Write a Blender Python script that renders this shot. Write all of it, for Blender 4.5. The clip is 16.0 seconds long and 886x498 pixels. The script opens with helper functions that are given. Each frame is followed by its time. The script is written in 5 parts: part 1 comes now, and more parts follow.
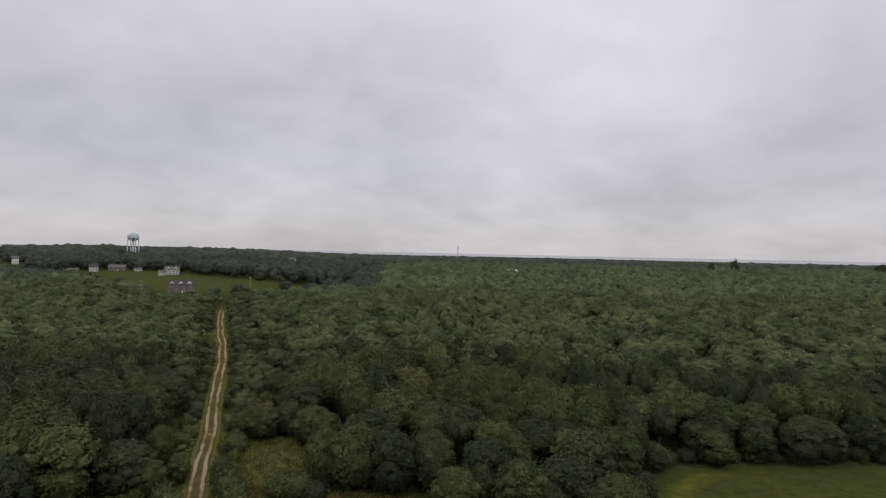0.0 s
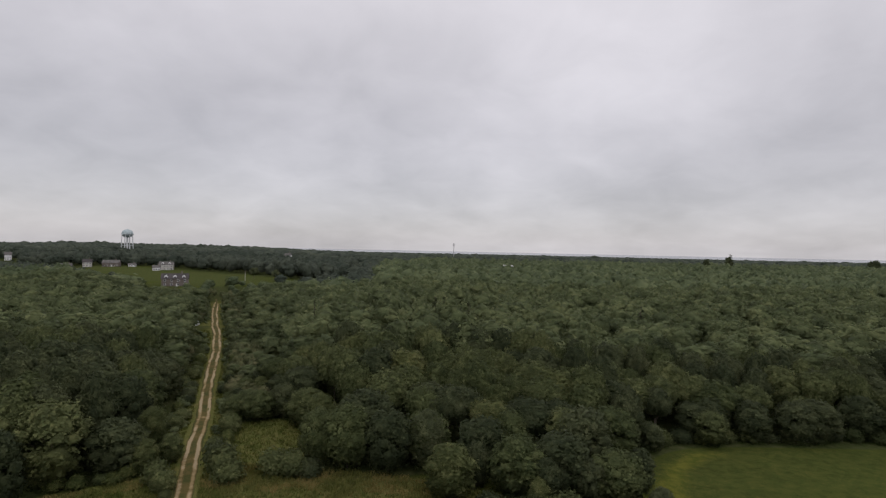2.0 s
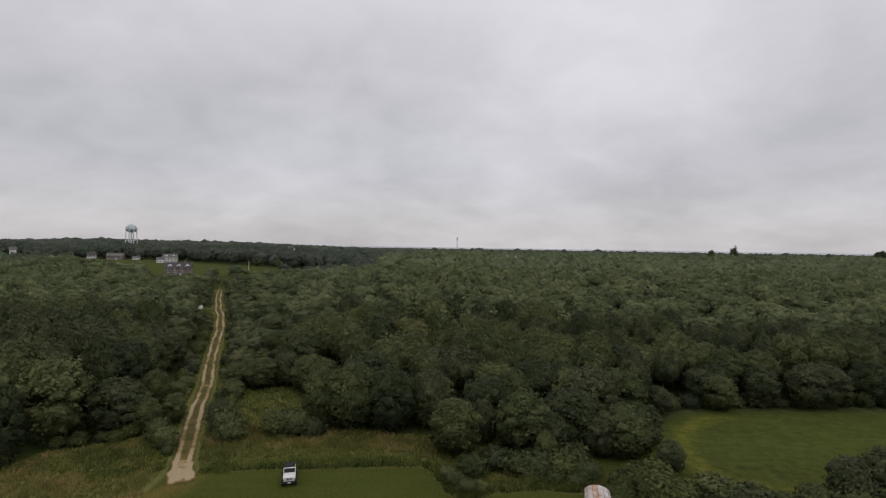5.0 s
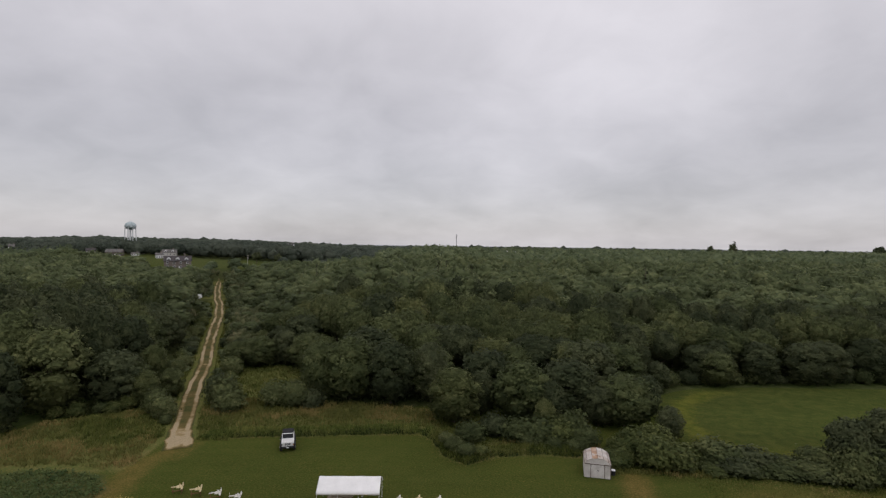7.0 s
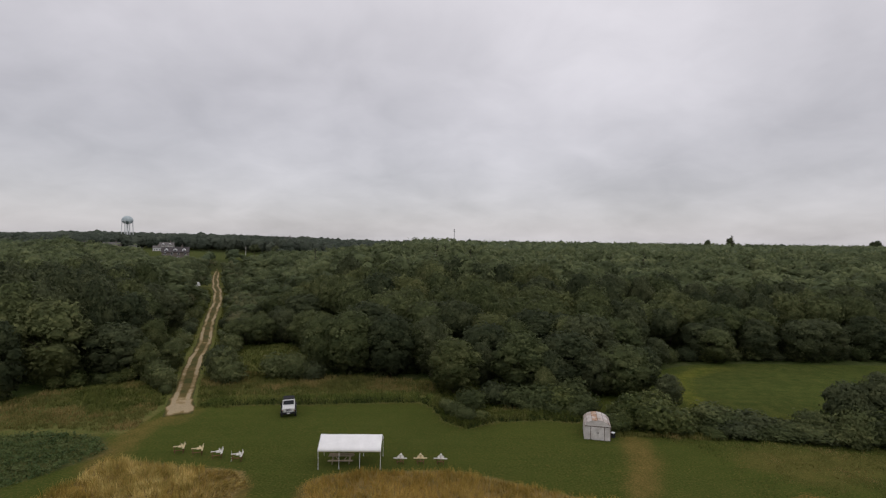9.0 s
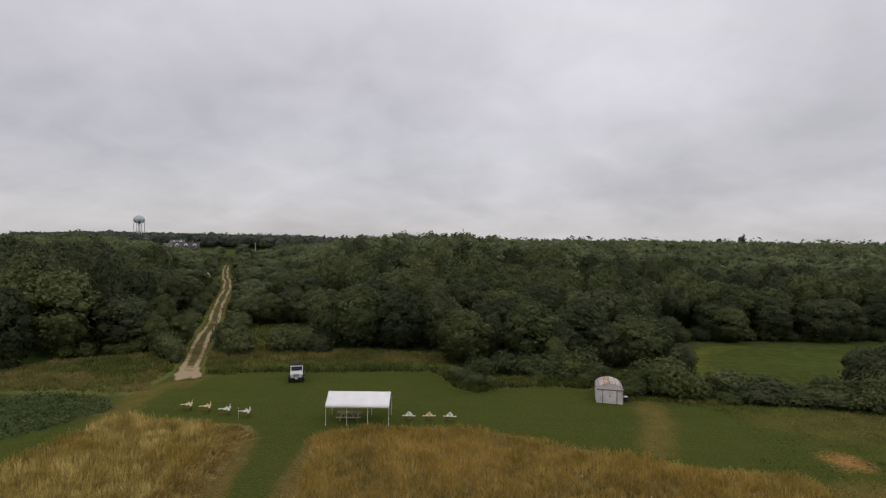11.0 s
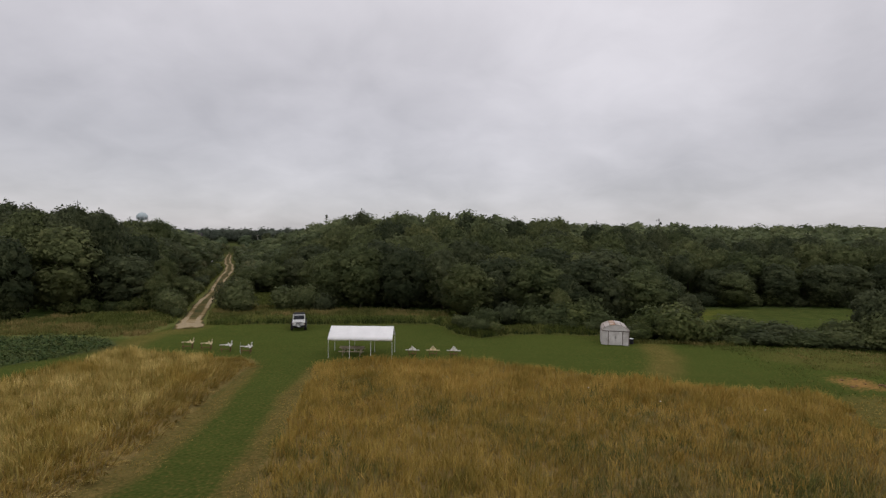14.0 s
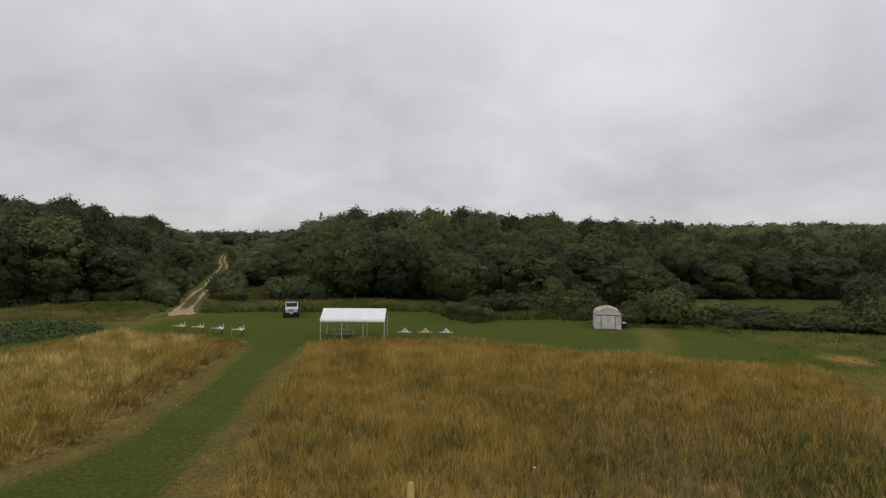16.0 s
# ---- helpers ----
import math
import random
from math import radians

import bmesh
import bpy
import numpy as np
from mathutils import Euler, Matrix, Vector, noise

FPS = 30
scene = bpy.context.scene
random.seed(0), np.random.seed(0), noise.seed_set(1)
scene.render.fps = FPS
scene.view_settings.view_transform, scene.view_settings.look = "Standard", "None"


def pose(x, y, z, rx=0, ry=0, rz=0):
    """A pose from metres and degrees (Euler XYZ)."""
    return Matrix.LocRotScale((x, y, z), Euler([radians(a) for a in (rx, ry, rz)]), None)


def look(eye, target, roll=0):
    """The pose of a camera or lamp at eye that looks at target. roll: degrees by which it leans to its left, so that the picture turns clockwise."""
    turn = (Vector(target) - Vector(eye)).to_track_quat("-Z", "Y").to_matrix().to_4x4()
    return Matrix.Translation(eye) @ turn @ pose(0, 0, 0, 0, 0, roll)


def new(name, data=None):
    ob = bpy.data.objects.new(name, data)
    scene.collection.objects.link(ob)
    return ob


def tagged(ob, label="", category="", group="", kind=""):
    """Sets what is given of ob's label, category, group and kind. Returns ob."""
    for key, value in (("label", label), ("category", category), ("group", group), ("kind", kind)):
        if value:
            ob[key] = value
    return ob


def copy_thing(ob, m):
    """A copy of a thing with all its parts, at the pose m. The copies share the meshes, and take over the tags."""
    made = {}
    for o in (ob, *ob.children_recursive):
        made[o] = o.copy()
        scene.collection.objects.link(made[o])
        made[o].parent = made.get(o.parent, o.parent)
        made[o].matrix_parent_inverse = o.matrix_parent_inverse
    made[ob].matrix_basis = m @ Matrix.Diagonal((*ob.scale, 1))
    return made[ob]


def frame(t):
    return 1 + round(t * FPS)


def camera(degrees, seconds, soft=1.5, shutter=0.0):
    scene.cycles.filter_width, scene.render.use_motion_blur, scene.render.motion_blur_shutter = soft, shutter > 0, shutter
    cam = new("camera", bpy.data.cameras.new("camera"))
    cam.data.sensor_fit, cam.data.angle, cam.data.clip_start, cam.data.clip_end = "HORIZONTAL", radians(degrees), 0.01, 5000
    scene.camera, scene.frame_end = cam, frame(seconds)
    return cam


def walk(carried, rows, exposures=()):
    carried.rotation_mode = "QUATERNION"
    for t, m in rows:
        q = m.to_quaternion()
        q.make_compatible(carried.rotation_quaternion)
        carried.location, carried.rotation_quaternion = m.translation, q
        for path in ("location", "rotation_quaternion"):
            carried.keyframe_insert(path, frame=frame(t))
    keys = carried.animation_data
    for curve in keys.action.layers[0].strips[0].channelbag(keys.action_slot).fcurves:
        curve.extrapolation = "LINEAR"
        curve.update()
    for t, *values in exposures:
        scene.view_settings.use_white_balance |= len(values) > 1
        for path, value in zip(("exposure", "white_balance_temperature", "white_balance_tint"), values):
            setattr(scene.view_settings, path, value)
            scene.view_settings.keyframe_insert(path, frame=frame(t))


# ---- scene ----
cam = camera(81.2, 16.0, soft=1.3)
PATH = [
    (0, (-0.828, -1.442, 41.074), (-0.864, 0.558, 41.073), 1.2),
    (0.5, (-0.825, -1.245, 40.39), (-0.855, 0.754, 40.387), 1.2),
    (1, (-0.774, -1.028, 39.519), (-0.8, 0.972, 39.514), 1.2),
    (1.5, (-0.766, -0.851, 38.514), (-0.791, 1.149, 38.508), 1.1),
    (2, (-0.672, -0.783, 37.459), (-0.692, 1.217, 37.452), 1.2),
    (2.5, (-0.602, -0.583, 36.361), (-0.629, 1.417, 36.351), 1.1),
    (3, (-0.575, -0.354, 35.246), (-0.603, 1.646, 35.233), 1.1),
    (3.5, (-0.667, -0.213, 34.162), (-0.698, 1.787, 34.147), 1.1),
    (4, (-0.664, -0.002, 33.209), (-0.695, 1.998, 33.19), 1.0),
    (6.5, (-0.563, 0.471, 27.429), (-0.596, 2.471, 27.408), 0.8),
    (7, (-0.468, 0.428, 26.551), (-0.498, 2.428, 26.527), 0.8),
    (7.5, (-0.51, 0.376, 25.633), (-0.544, 2.376, 25.606), 0.7),
    (8, (-0.542, 0.398, 24.682), (-0.575, 2.397, 24.651), 0.7),
    (8.5, (-0.599, 0.343, 23.705), (-0.622, 2.342, 23.67), 0.7),
    (9, (-0.754, 0.276, 22.755), (-0.775, 2.276, 22.717), 0.8),
    (11.5, (-0.723, 1.165, 16.949), (-0.784, 3.164, 16.917), 0.7),
    (12, (-0.636, 1.267, 15.914), (-0.697, 3.266, 15.878), 0.6),
    (12.5, (-0.63, 1.31, 14.754), (-0.679, 3.309, 14.719), 0.6),
    (13, (-0.681, 1.378, 13.625), (-0.732, 3.377, 13.587), 0.6),
    (13.5, (-0.714, 1.45, 12.492), (-0.769, 3.449, 12.454), 0.6),
    (14, (-0.781, 1.486, 11.465), (-0.845, 3.484, 11.43), 0.6),
    (14.5, (-0.645, 1.478, 10.722), (-0.708, 3.477, 10.689), 0.6),
    (15, (-0.525, 1.487, 10.182), (-0.579, 3.486, 10.151), 0.5),
    (15.5, (-0.411, 1.582, 9.696), (-0.464, 3.582, 9.67), 0.6),
    (16, (-0.422, 1.47, 9.311), (-0.47, 3.469, 9.291), 0.5),
]
walk(cam, [(t, look(eye, target, roll)) for t, eye, target, roll in PATH], [(0, 0.0), (14, 0.0), (15.2, 0.02), (16, 0.05)])

# ---- sky, light ----
world = bpy.data.worlds.new("overcast_sky")
scene.world = world
world.use_nodes = True
wn, wl = world.node_tree.nodes, world.node_tree.links
wn.clear()


def wnode(kind, **kw):
    n = wn.new(kind)
    for k, v in kw.items():
        n.inputs[k].default_value = v
    return n


def wmath(op, a, b=None, clamp=False):
    n = wn.new("ShaderNodeMath")
    n.operation, n.use_clamp = op, clamp
    for i, v in enumerate((a, b)):
        if v is None:
            continue
        if isinstance(v, (int, float)):
            n.inputs[i].default_value = v
        else:
            wl.new(v, n.inputs[i])
    return n.outputs[0]


SUN_UP, SUN_ROUND = 52.0, 160.0
coord = wn.new("ShaderNodeTexCoord")
sep = wn.new("ShaderNodeSeparateXYZ")
wl.new(coord.outputs["Generated"], sep.inputs[0])
dx, dy, dz = sep.outputs
# clouds lie on a high level sheet: the way is divided by its rise
rise = wmath("ADD", wmath("ABSOLUTE", dz), 0.34)
flat = wn.new("ShaderNodeCombineXYZ")
wl.new(wmath("DIVIDE", dx, rise), flat.inputs[0])
wl.new(wmath("DIVIDE", dy, rise), flat.inputs[1])
big = wnode("ShaderNodeTexNoise", Scale=1.3, Detail=4.0, Roughness=0.5, Distortion=0.3)
fine = wnode("ShaderNodeTexNoise", Scale=4.2, Detail=6.0, Roughness=0.55, Distortion=0.35)
for n, shift in ((big, (3.1, 1.4, 0.0)), (fine, (7.7, 2.2, 0.0))):
    mv = wn.new("ShaderNodeVectorMath")
    mv.operation = "ADD"
    mv.inputs[1].default_value = shift
    wl.new(flat.outputs[0], mv.inputs[0])
    wl.new(mv.outputs[0], n.inputs["Vector"])
cloud = wmath("ADD", wmath("MULTIPLY", wmath("SUBTRACT", big.outputs[0], 0.5), 0.30), wmath("MULTIPLY", wmath("SUBTRACT", fine.outputs[0], 0.5), 0.18))
# a few large cloud masses: way, spread, how much lighter or darker
CLOUDS = [((-0.50, 1, 0.23), 0.24, -0.12), ((-0.12, 1, 0.26), 0.20, -0.11), ((0.12, 1, 0.43), 0.20, 0.09), ((0.40, 1, 0.12), 0.12, -0.08),
          ((-0.80, 1, 0.11), 0.13, 0.04), ((-0.35, 1, 0.13), 0.11, 0.05), ((0.10, 1, 0.10), 0.12, 0.03), ((0.72, 1, 0.26), 0.22, -0.05),
          ((0.45, 1, 0.33), 0.14, 0.04), ((-0.55, 1, 0.42), 0.16, 0.04), ((-0.85, 1, 0.17), 0.10, -0.06)]
for way, spread, gain in CLOUDS:
    dist = wn.new("ShaderNodeVectorMath")
    dist.operation = "DISTANCE"
    dist.inputs[1].default_value = Vector(way).normalized()
    wl.new(coord.outputs["Generated"], dist.inputs[0])
    fall = wmath("POWER", wmath("SUBTRACT", 1.0, wmath("DIVIDE", dist.outputs["Value"], spread * 2.0), clamp=True), 1.6)
    cloud = wmath("ADD", cloud, wmath("MULTIPLY", fall, gain))
level = wmath("ADD", 0.503, wmath("MULTIPLY", wmath("ABSOLUTE", dz), 0.35))
grey = wmath("MAXIMUM", wmath("ADD", level, cloud), 0.2)
tone = wn.new("ShaderNodeCombineXYZ")
for i, k in enumerate((1.03, 0.985, 1.032)):
    wl.new(wmath("MULTIPLY", grey, k), tone.inputs[i])
sky = wn.new("ShaderNodeTexSky")
sky.sky_type, sky.sun_disc = "NISHITA", False
sky.sun_elevation, sky.sun_rotation = radians(SUN_UP), radians(SUN_ROUND)
cover = wn.new("ShaderNodeMix")
cover.data_type = "VECTOR"
cover.inputs[0].default_value = 0.985
wl.new(sky.outputs[0], cover.inputs[4])
wl.new(tone.outputs[0], cover.inputs[5])
back = wnode("ShaderNodeBackground", Strength=1.0)
wl.new(cover.outputs[1], back.inputs[0])
wout = wn.new("ShaderNodeOutputWorld")
wl.new(back.outputs[0], wout.inputs[0])

sun_data = bpy.data.lights.new("sun", "SUN")
sun_data.energy, sun_data.angle, sun_data.color = 0.36, radians(40), (1.0, 0.97, 0.93)
sun = new("sun", sun_data)
sun.matrix_world = pose(0, 0, 200, 90 - SUN_UP, 0, 180 - SUN_ROUND)


# ---- materials ----
def surface(name, colours, scale=1.0, fine=12.0, rough=0.85, bump=0.3, metal=0.0, island=0.0, each=0.0, spec=0.3, mid=0.5, stretch=(1, 1, 1), leafy=False):
    """Two colours mixed by noise at two scales; island / each: change of brightness from piece to piece / thing to thing."""
    m = bpy.data.materials.new(name)
    m.use_nodes = True
    nt = m.node_tree
    n, l = nt.nodes, nt.links
    bsdf = n["Principled BSDF"]
    tc = n.new("ShaderNodeTexCoord")
    mp = n.new("ShaderNodeMapping")
    mp.inputs["Scale"].default_value = stretch
    l.new(tc.outputs["Object"], mp.inputs[0])
    a, b = n.new("ShaderNodeTexNoise"), n.new("ShaderNodeTexNoise")
    a.inputs["Scale"].default_value, a.inputs["Detail"].default_value = scale, 4.0
    b.inputs["Scale"].default_value, b.inputs["Detail"].default_value = fine, 3.0
    l.new(mp.outputs[0], a.inputs["Vector"])
    l.new(mp.outputs[0], b.inputs["Vector"])
    add = n.new("ShaderNodeMath")
    add.operation = "MULTIPLY_ADD"
    l.new(b.outputs[0], add.inputs[0])
    add.inputs[1].default_value = 0.45
    l.new(a.outputs[0], add.inputs[2])
    ramp = n.new("ShaderNodeValToRGB")
    l.new(add.outputs[0], ramp.inputs[0])
    e = ramp.color_ramp.elements
    lo, hi = mid + 0.02, mid + 0.42
    e[0].position, e[1].position = lo, hi
    e[0].color, e[1].color = (*colours[0], 1), (*colours[-1], 1)
    for i, c in enumerate(colours[1:-1]):
        k = e.new(lo + (hi - lo) * (i + 1) / (len(colours) - 1))
        k.color = (*c, 1)
    out = ramp.outputs[0]
    for kind, amount in (("island", island), ("each", each)):
        if not amount:
            continue
        src = n.new("ShaderNodeNewGeometry").outputs["Random Per Island"] if kind == "island" else n.new("ShaderNodeObjectInfo").outputs["Random"]
        hsv = n.new("ShaderNodeHueSaturation")
        mr = n.new("ShaderNodeMapRange")
        mr.inputs["To Min"].default_value, mr.inputs["To Max"].default_value = 1 - amount, 1 + amount
        l.new(src, mr.inputs["Value"])
        l.new(mr.outputs[0], hsv.inputs["Value"])
        hr = n.new("ShaderNodeMapRange")
        hr.inputs["To Min"].default_value, hr.inputs["To Max"].default_value = 0.5 + amount * 0.05, 0.5 - amount * 0.06
        l.new(src, hr.inputs["Value"])
        l.new(hr.outputs[0], hsv.inputs["Hue"])
        l.new(out, hsv.inputs["Color"])
        out = hsv.outputs[0]
    l.new(out, bsdf.inputs["Base Color"])
    bsdf.inputs["Roughness"].default_value, bsdf.inputs["Metallic"].default_value = rough, metal
    bsdf.inputs["Specular IOR Level"].default_value = spec
    if leafy:
        # leaves in a spray face the way that their clump does
        at = n.new("ShaderNodeAttribute")
        at.attribute_name = "clump"
        vt = n.new("ShaderNodeVectorTransform")
        vt.vector_type, vt.convert_from, vt.convert_to = "NORMAL", "OBJECT", "WORLD"
        l.new(at.outputs["Vector"], vt.inputs[0])
        l.new(vt.outputs[0], bsdf.inputs["Normal"])
        # thin leaves let part of the light through
        tl = n.new("ShaderNodeBsdfTranslucent")
        l.new(out, tl.inputs["Color"])
        mx = n.new("ShaderNodeMixShader")
        mx.inputs[0].default_value = 0.35
        l.new(bsdf.outputs[0], mx.inputs[1])
        l.new(tl.outputs[0], mx.inputs[2])
        l.new(mx.outputs[0], n["Material Output"].inputs["Surface"])
    if bump:
        bp = n.new("ShaderNodeBump")
        bp.inputs["Strength"].default_value, bp.inputs["Distance"].default_value = bump, 0.05
        l.new(add.outputs[0], bp.inputs["Height"])
        l.new(bp.outputs[0], bsdf.inputs["Normal"])
    return m


LEAF = surface("leaves", [(0.0668, 0.0823, 0.0361), (0.1083, 0.1293, 0.0522), (0.1661, 0.1882, 0.0793)], 0.35, 3.0, 0.7, 0, island=0.22, each=0.22, spec=0.06, leafy=True)
LEAF_DARK = surface("leaves_dark", [(0.0499, 0.0626, 0.0327), (0.0808, 0.0974, 0.0470), (0.1220, 0.1383, 0.0673)], 0.35, 3.0, 0.7, 0, island=0.22, each=0.22, spec=0.06, leafy=True)
LEAF_LIGHT = surface("leaves_light", [(0.0769, 0.0945, 0.0356), (0.1193, 0.1365, 0.0528), (0.1789, 0.1916, 0.0776)], 0.35, 3.0, 0.7, 0, island=0.22, each=0.25, spec=0.06, leafy=True)
# paler than the near leaves: a first step of distance haze in the colour
LEAF_MID_HAZE = surface("leaves_mid_haze", [(0.0828, 0.1035, 0.0489), (0.1342, 0.1615, 0.0733), (0.2029, 0.2306, 0.1053)], 0.10, 0.5, 0.7, 0, island=0.16, spec=0.08, leafy=True)
LEAF_VINE = surface("leaves_vine", [(0.0576, 0.0756, 0.0238), (0.1008, 0.1224, 0.0396), (0.168, 0.1848, 0.066)], 0.9, 5.0, 0.65, 0, island=0.24, each=0.22, spec=0.1, leafy=True)
# far and hill greens carry distance haze: lifted and turned towards blue
LEAF_FAR_HAZE = surface("leaves_far_haze", [(0.0871, 0.1136, 0.0581), (0.132, 0.1636, 0.0799), (0.1822, 0.2162, 0.1045)], 0.03, 0.12, 0.7, 0, island=0.14, spec=0.1, leafy=True)
LEAF_HILL_HAZE = surface("leaves_hill_haze", [(0.0575, 0.0759, 0.0555), (0.0782, 0.0966, 0.07), (0.1058, 0.1219, 0.0869)], 0.012, 0.05, 0.7, 0, island=0.2, spec=0.12, leafy=True)
LEAF_SCRUB = surface("leaves_scrub", [(0.0777, 0.0957, 0.043), (0.1196, 0.1346, 0.0619), (0.1794, 0.1764, 0.0859)], 0.05, 0.5, 0.7, 0, island=0.2, spec=0.07, leafy=True)
SOIL = surface("bare_soil", [(0.11, 0.065, 0.030), (0.21, 0.13, 0.06)], 2.0, 12.0, 0.95, 0.3)
BARK = surface("bark", [(0.06, 0.05, 0.04), (0.16, 0.13, 0.10)], 3.0, 30.0, 0.9, 0.5, stretch=(1, 1, 0.2))
STRAW = surface("straw", [(0.2625, 0.2048, 0.0525), (0.42, 0.3255, 0.0966), (0.63, 0.504, 0.189)], 0.5, 2.6, 0.8, 0, island=0.26, spec=0.06)
STRAW_BROWN = surface("brown_grass", [(0.1764, 0.1449, 0.0326), (0.3097, 0.2247, 0.0515), (0.4515, 0.3255, 0.0861)], 0.34, 1.6, 0.8, 0, island=0.14, spec=0.05)
ROUGH_GRASS = surface("rough_grass", [(0.088, 0.104, 0.027), (0.150, 0.143, 0.042), (0.275, 0.21, 0.08)], 0.16, 0.9, 0.8, 0, island=0.22, spec=0.06)
BANK_GRASS = surface("bank_grass", [(0.0754, 0.1035, 0.0252), (0.1203, 0.15, 0.0364), (0.1885, 0.204, 0.056)], 0.3, 1.4, 0.8, 0, island=0.3, spec=0.06)
STRAW_GOLD = surface("golden_grass", [(0.24, 0.168, 0.038), (0.365, 0.25, 0.058), (0.50, 0.35, 0.095)], 0.3, 1.6, 0.8, 0, island=0.2, spec=0.05)
GREEN_GRASS = surface("green_grass", [(0.064, 0.084, 0.019), (0.100, 0.118, 0.029), (0.150, 0.154, 0.045)], 0.3, 1.4, 0.8, 0, island=0.3, spec=0.06)
# weed green, darkened to hold the shade line at the bank's foot
RIM_SHADE_WEED = surface("rim_weeds", [(0.026, 0.040, 0.013), (0.042, 0.060, 0.019), (0.070, 0.085, 0.030)], 0.5, 3.0, 0.7, 0, island=0.25, spec=0.05)
CROP = surface("crop_leaves", [(0.042, 0.068, 0.023), (0.064, 0.092, 0.031), (0.096, 0.120, 0.044)], 0.4, 2.0, 0.65, 0, island=0.2, spec=0.05)
WHITE_CLOTH = surface("white_tarpaulin", [(0.75, 0.745, 0.73), (0.84, 0.835, 0.82)], 0.8, 6.0, 0.55, 0.05)
WHITE_PAINT = surface("white_paint", [(0.66, 0.66, 0.66), (0.8, 0.8, 0.8)], 2.0, 20.0, 0.4, 0.05)
CAR_WHITE = surface("white_car_paint", [(0.70, 0.695, 0.68), (0.79, 0.785, 0.77)], 1.0, 8.0, 0.25, 0, spec=0.5)
BLACK = surface("black_plastic", [(0.010, 0.010, 0.011), (0.022, 0.022, 0.024)], 4.0, 30.0, 0.85, 0.1)
RUBBER = surface("tyre_rubber", [(0.015, 0.015, 0.015), (0.035, 0.034, 0.032)], 6.0, 40.0, 0.9, 0.2)
STEEL = surface("steel", [(0.35, 0.35, 0.36), (0.5, 0.5, 0.5)], 3.0, 20.0, 0.4, 0.05, metal=0.8)
DARK_GLASS = surface("dark_glass", [(0.012, 0.014, 0.016), (0.024, 0.026, 0.029)], 1.0, 5.0, 0.2, 0, spec=0.2)
LENS = surface("lamp_glass", [(0.55, 0.55, 0.52), (0.75, 0.75, 0.72)], 5.0, 30.0, 0.15, 0, spec=0.6)
AMBER = surface("amber_lens", [(0.55, 0.2, 0.02), (0.65, 0.25, 0.03)], 5.0, 30.0, 0.2, 0, spec=0.5)
SHED_METAL = surface("shed_metal", [(0.44, 0.41, 0.38), (0.56, 0.53, 0.50), (0.66, 0.63, 0.60)], 1.2, 9.0, 0.55, 0.08)
SHED_ROOF = surface("rusty_shed_roof", [(0.27, 0.16, 0.09), (0.44, 0.38, 0.33), (0.57, 0.53, 0.50)], 0.8, 7.0, 0.55, 0.08, mid=0.44)
SHED_RUST = surface("rusted_panel", [(0.26, 0.12, 0.05), (0.42, 0.27, 0.17), (0.52, 0.46, 0.42)], 0.9, 6.0, 0.6, 0.1, mid=0.5)
SHED_TRIM = surface("brown_trim", [(0.10, 0.075, 0.06), (0.17, 0.13, 0.11)], 3.0, 20.0, 0.6, 0.1)
WOOD_PALE = surface("pale_wood", [(0.50, 0.41, 0.23), (0.64, 0.54, 0.33)], 2.0, 25.0, 0.7, 0.15, stretch=(1, 6, 1))
WOOD_GREY = surface("weathered_wood", [(0.27, 0.215, 0.155), (0.42, 0.345, 0.26)], 2.0, 25.0, 0.8, 0.2, stretch=(1, 6, 1))
WOOD_WHITE = surface("whitewashed_wood", [(0.52, 0.50, 0.45), (0.68, 0.66, 0.60)], 2.0, 25.0, 0.7, 0.15, stretch=(1, 6, 1))
WOOD_RED = surface("stained_wood", [(0.12, 0.06, 0.03), (0.2, 0.10, 0.05)], 2.0, 25.0, 0.8, 0.15)
YELLOW_POST = surface("yellow_paint", [(0.50, 0.36, 0.10), (0.62, 0.47, 0.16)], 3.0, 30.0, 0.5, 0.1)
TANK = surface("tank_paint", [(0.35, 0.42, 0.43), (0.44, 0.51, 0.52)], 0.1, 0.8, 0.5, 0)
LEG_PAINT = surface("tower_leg_paint", [(0.55, 0.57, 0.58), (0.68, 0.70, 0.70)], 0.2, 2.0, 0.5, 0)
ROOF_GREY = surface("grey_shingles", [(0.10, 0.095, 0.09), (0.17, 0.16, 0.15)], 0.5, 4.0, 0.9, 0.2)
ROOF_DARK = surface("dark_shingles", [(0.05, 0.045, 0.045), (0.09, 0.08, 0.08)], 0.5, 4.0, 0.9, 0.2)
SIDING = surface("pale_siding", [(0.45, 0.43, 0.40), (0.56, 0.54, 0.51)], 0.4, 3.0, 0.7, 0.05)
SIDING_BROWN = surface("brown_siding", [(0.13, 0.11, 0.095), (0.2, 0.17, 0.15)], 0.4, 3.0, 0.8, 0.05)
WATER = surface("sea_water", [(0.22, 0.24, 0.26), (0.3, 0.32, 0.34)], 0.01, 0.1, 0.25, 0.0, spec=0.5)


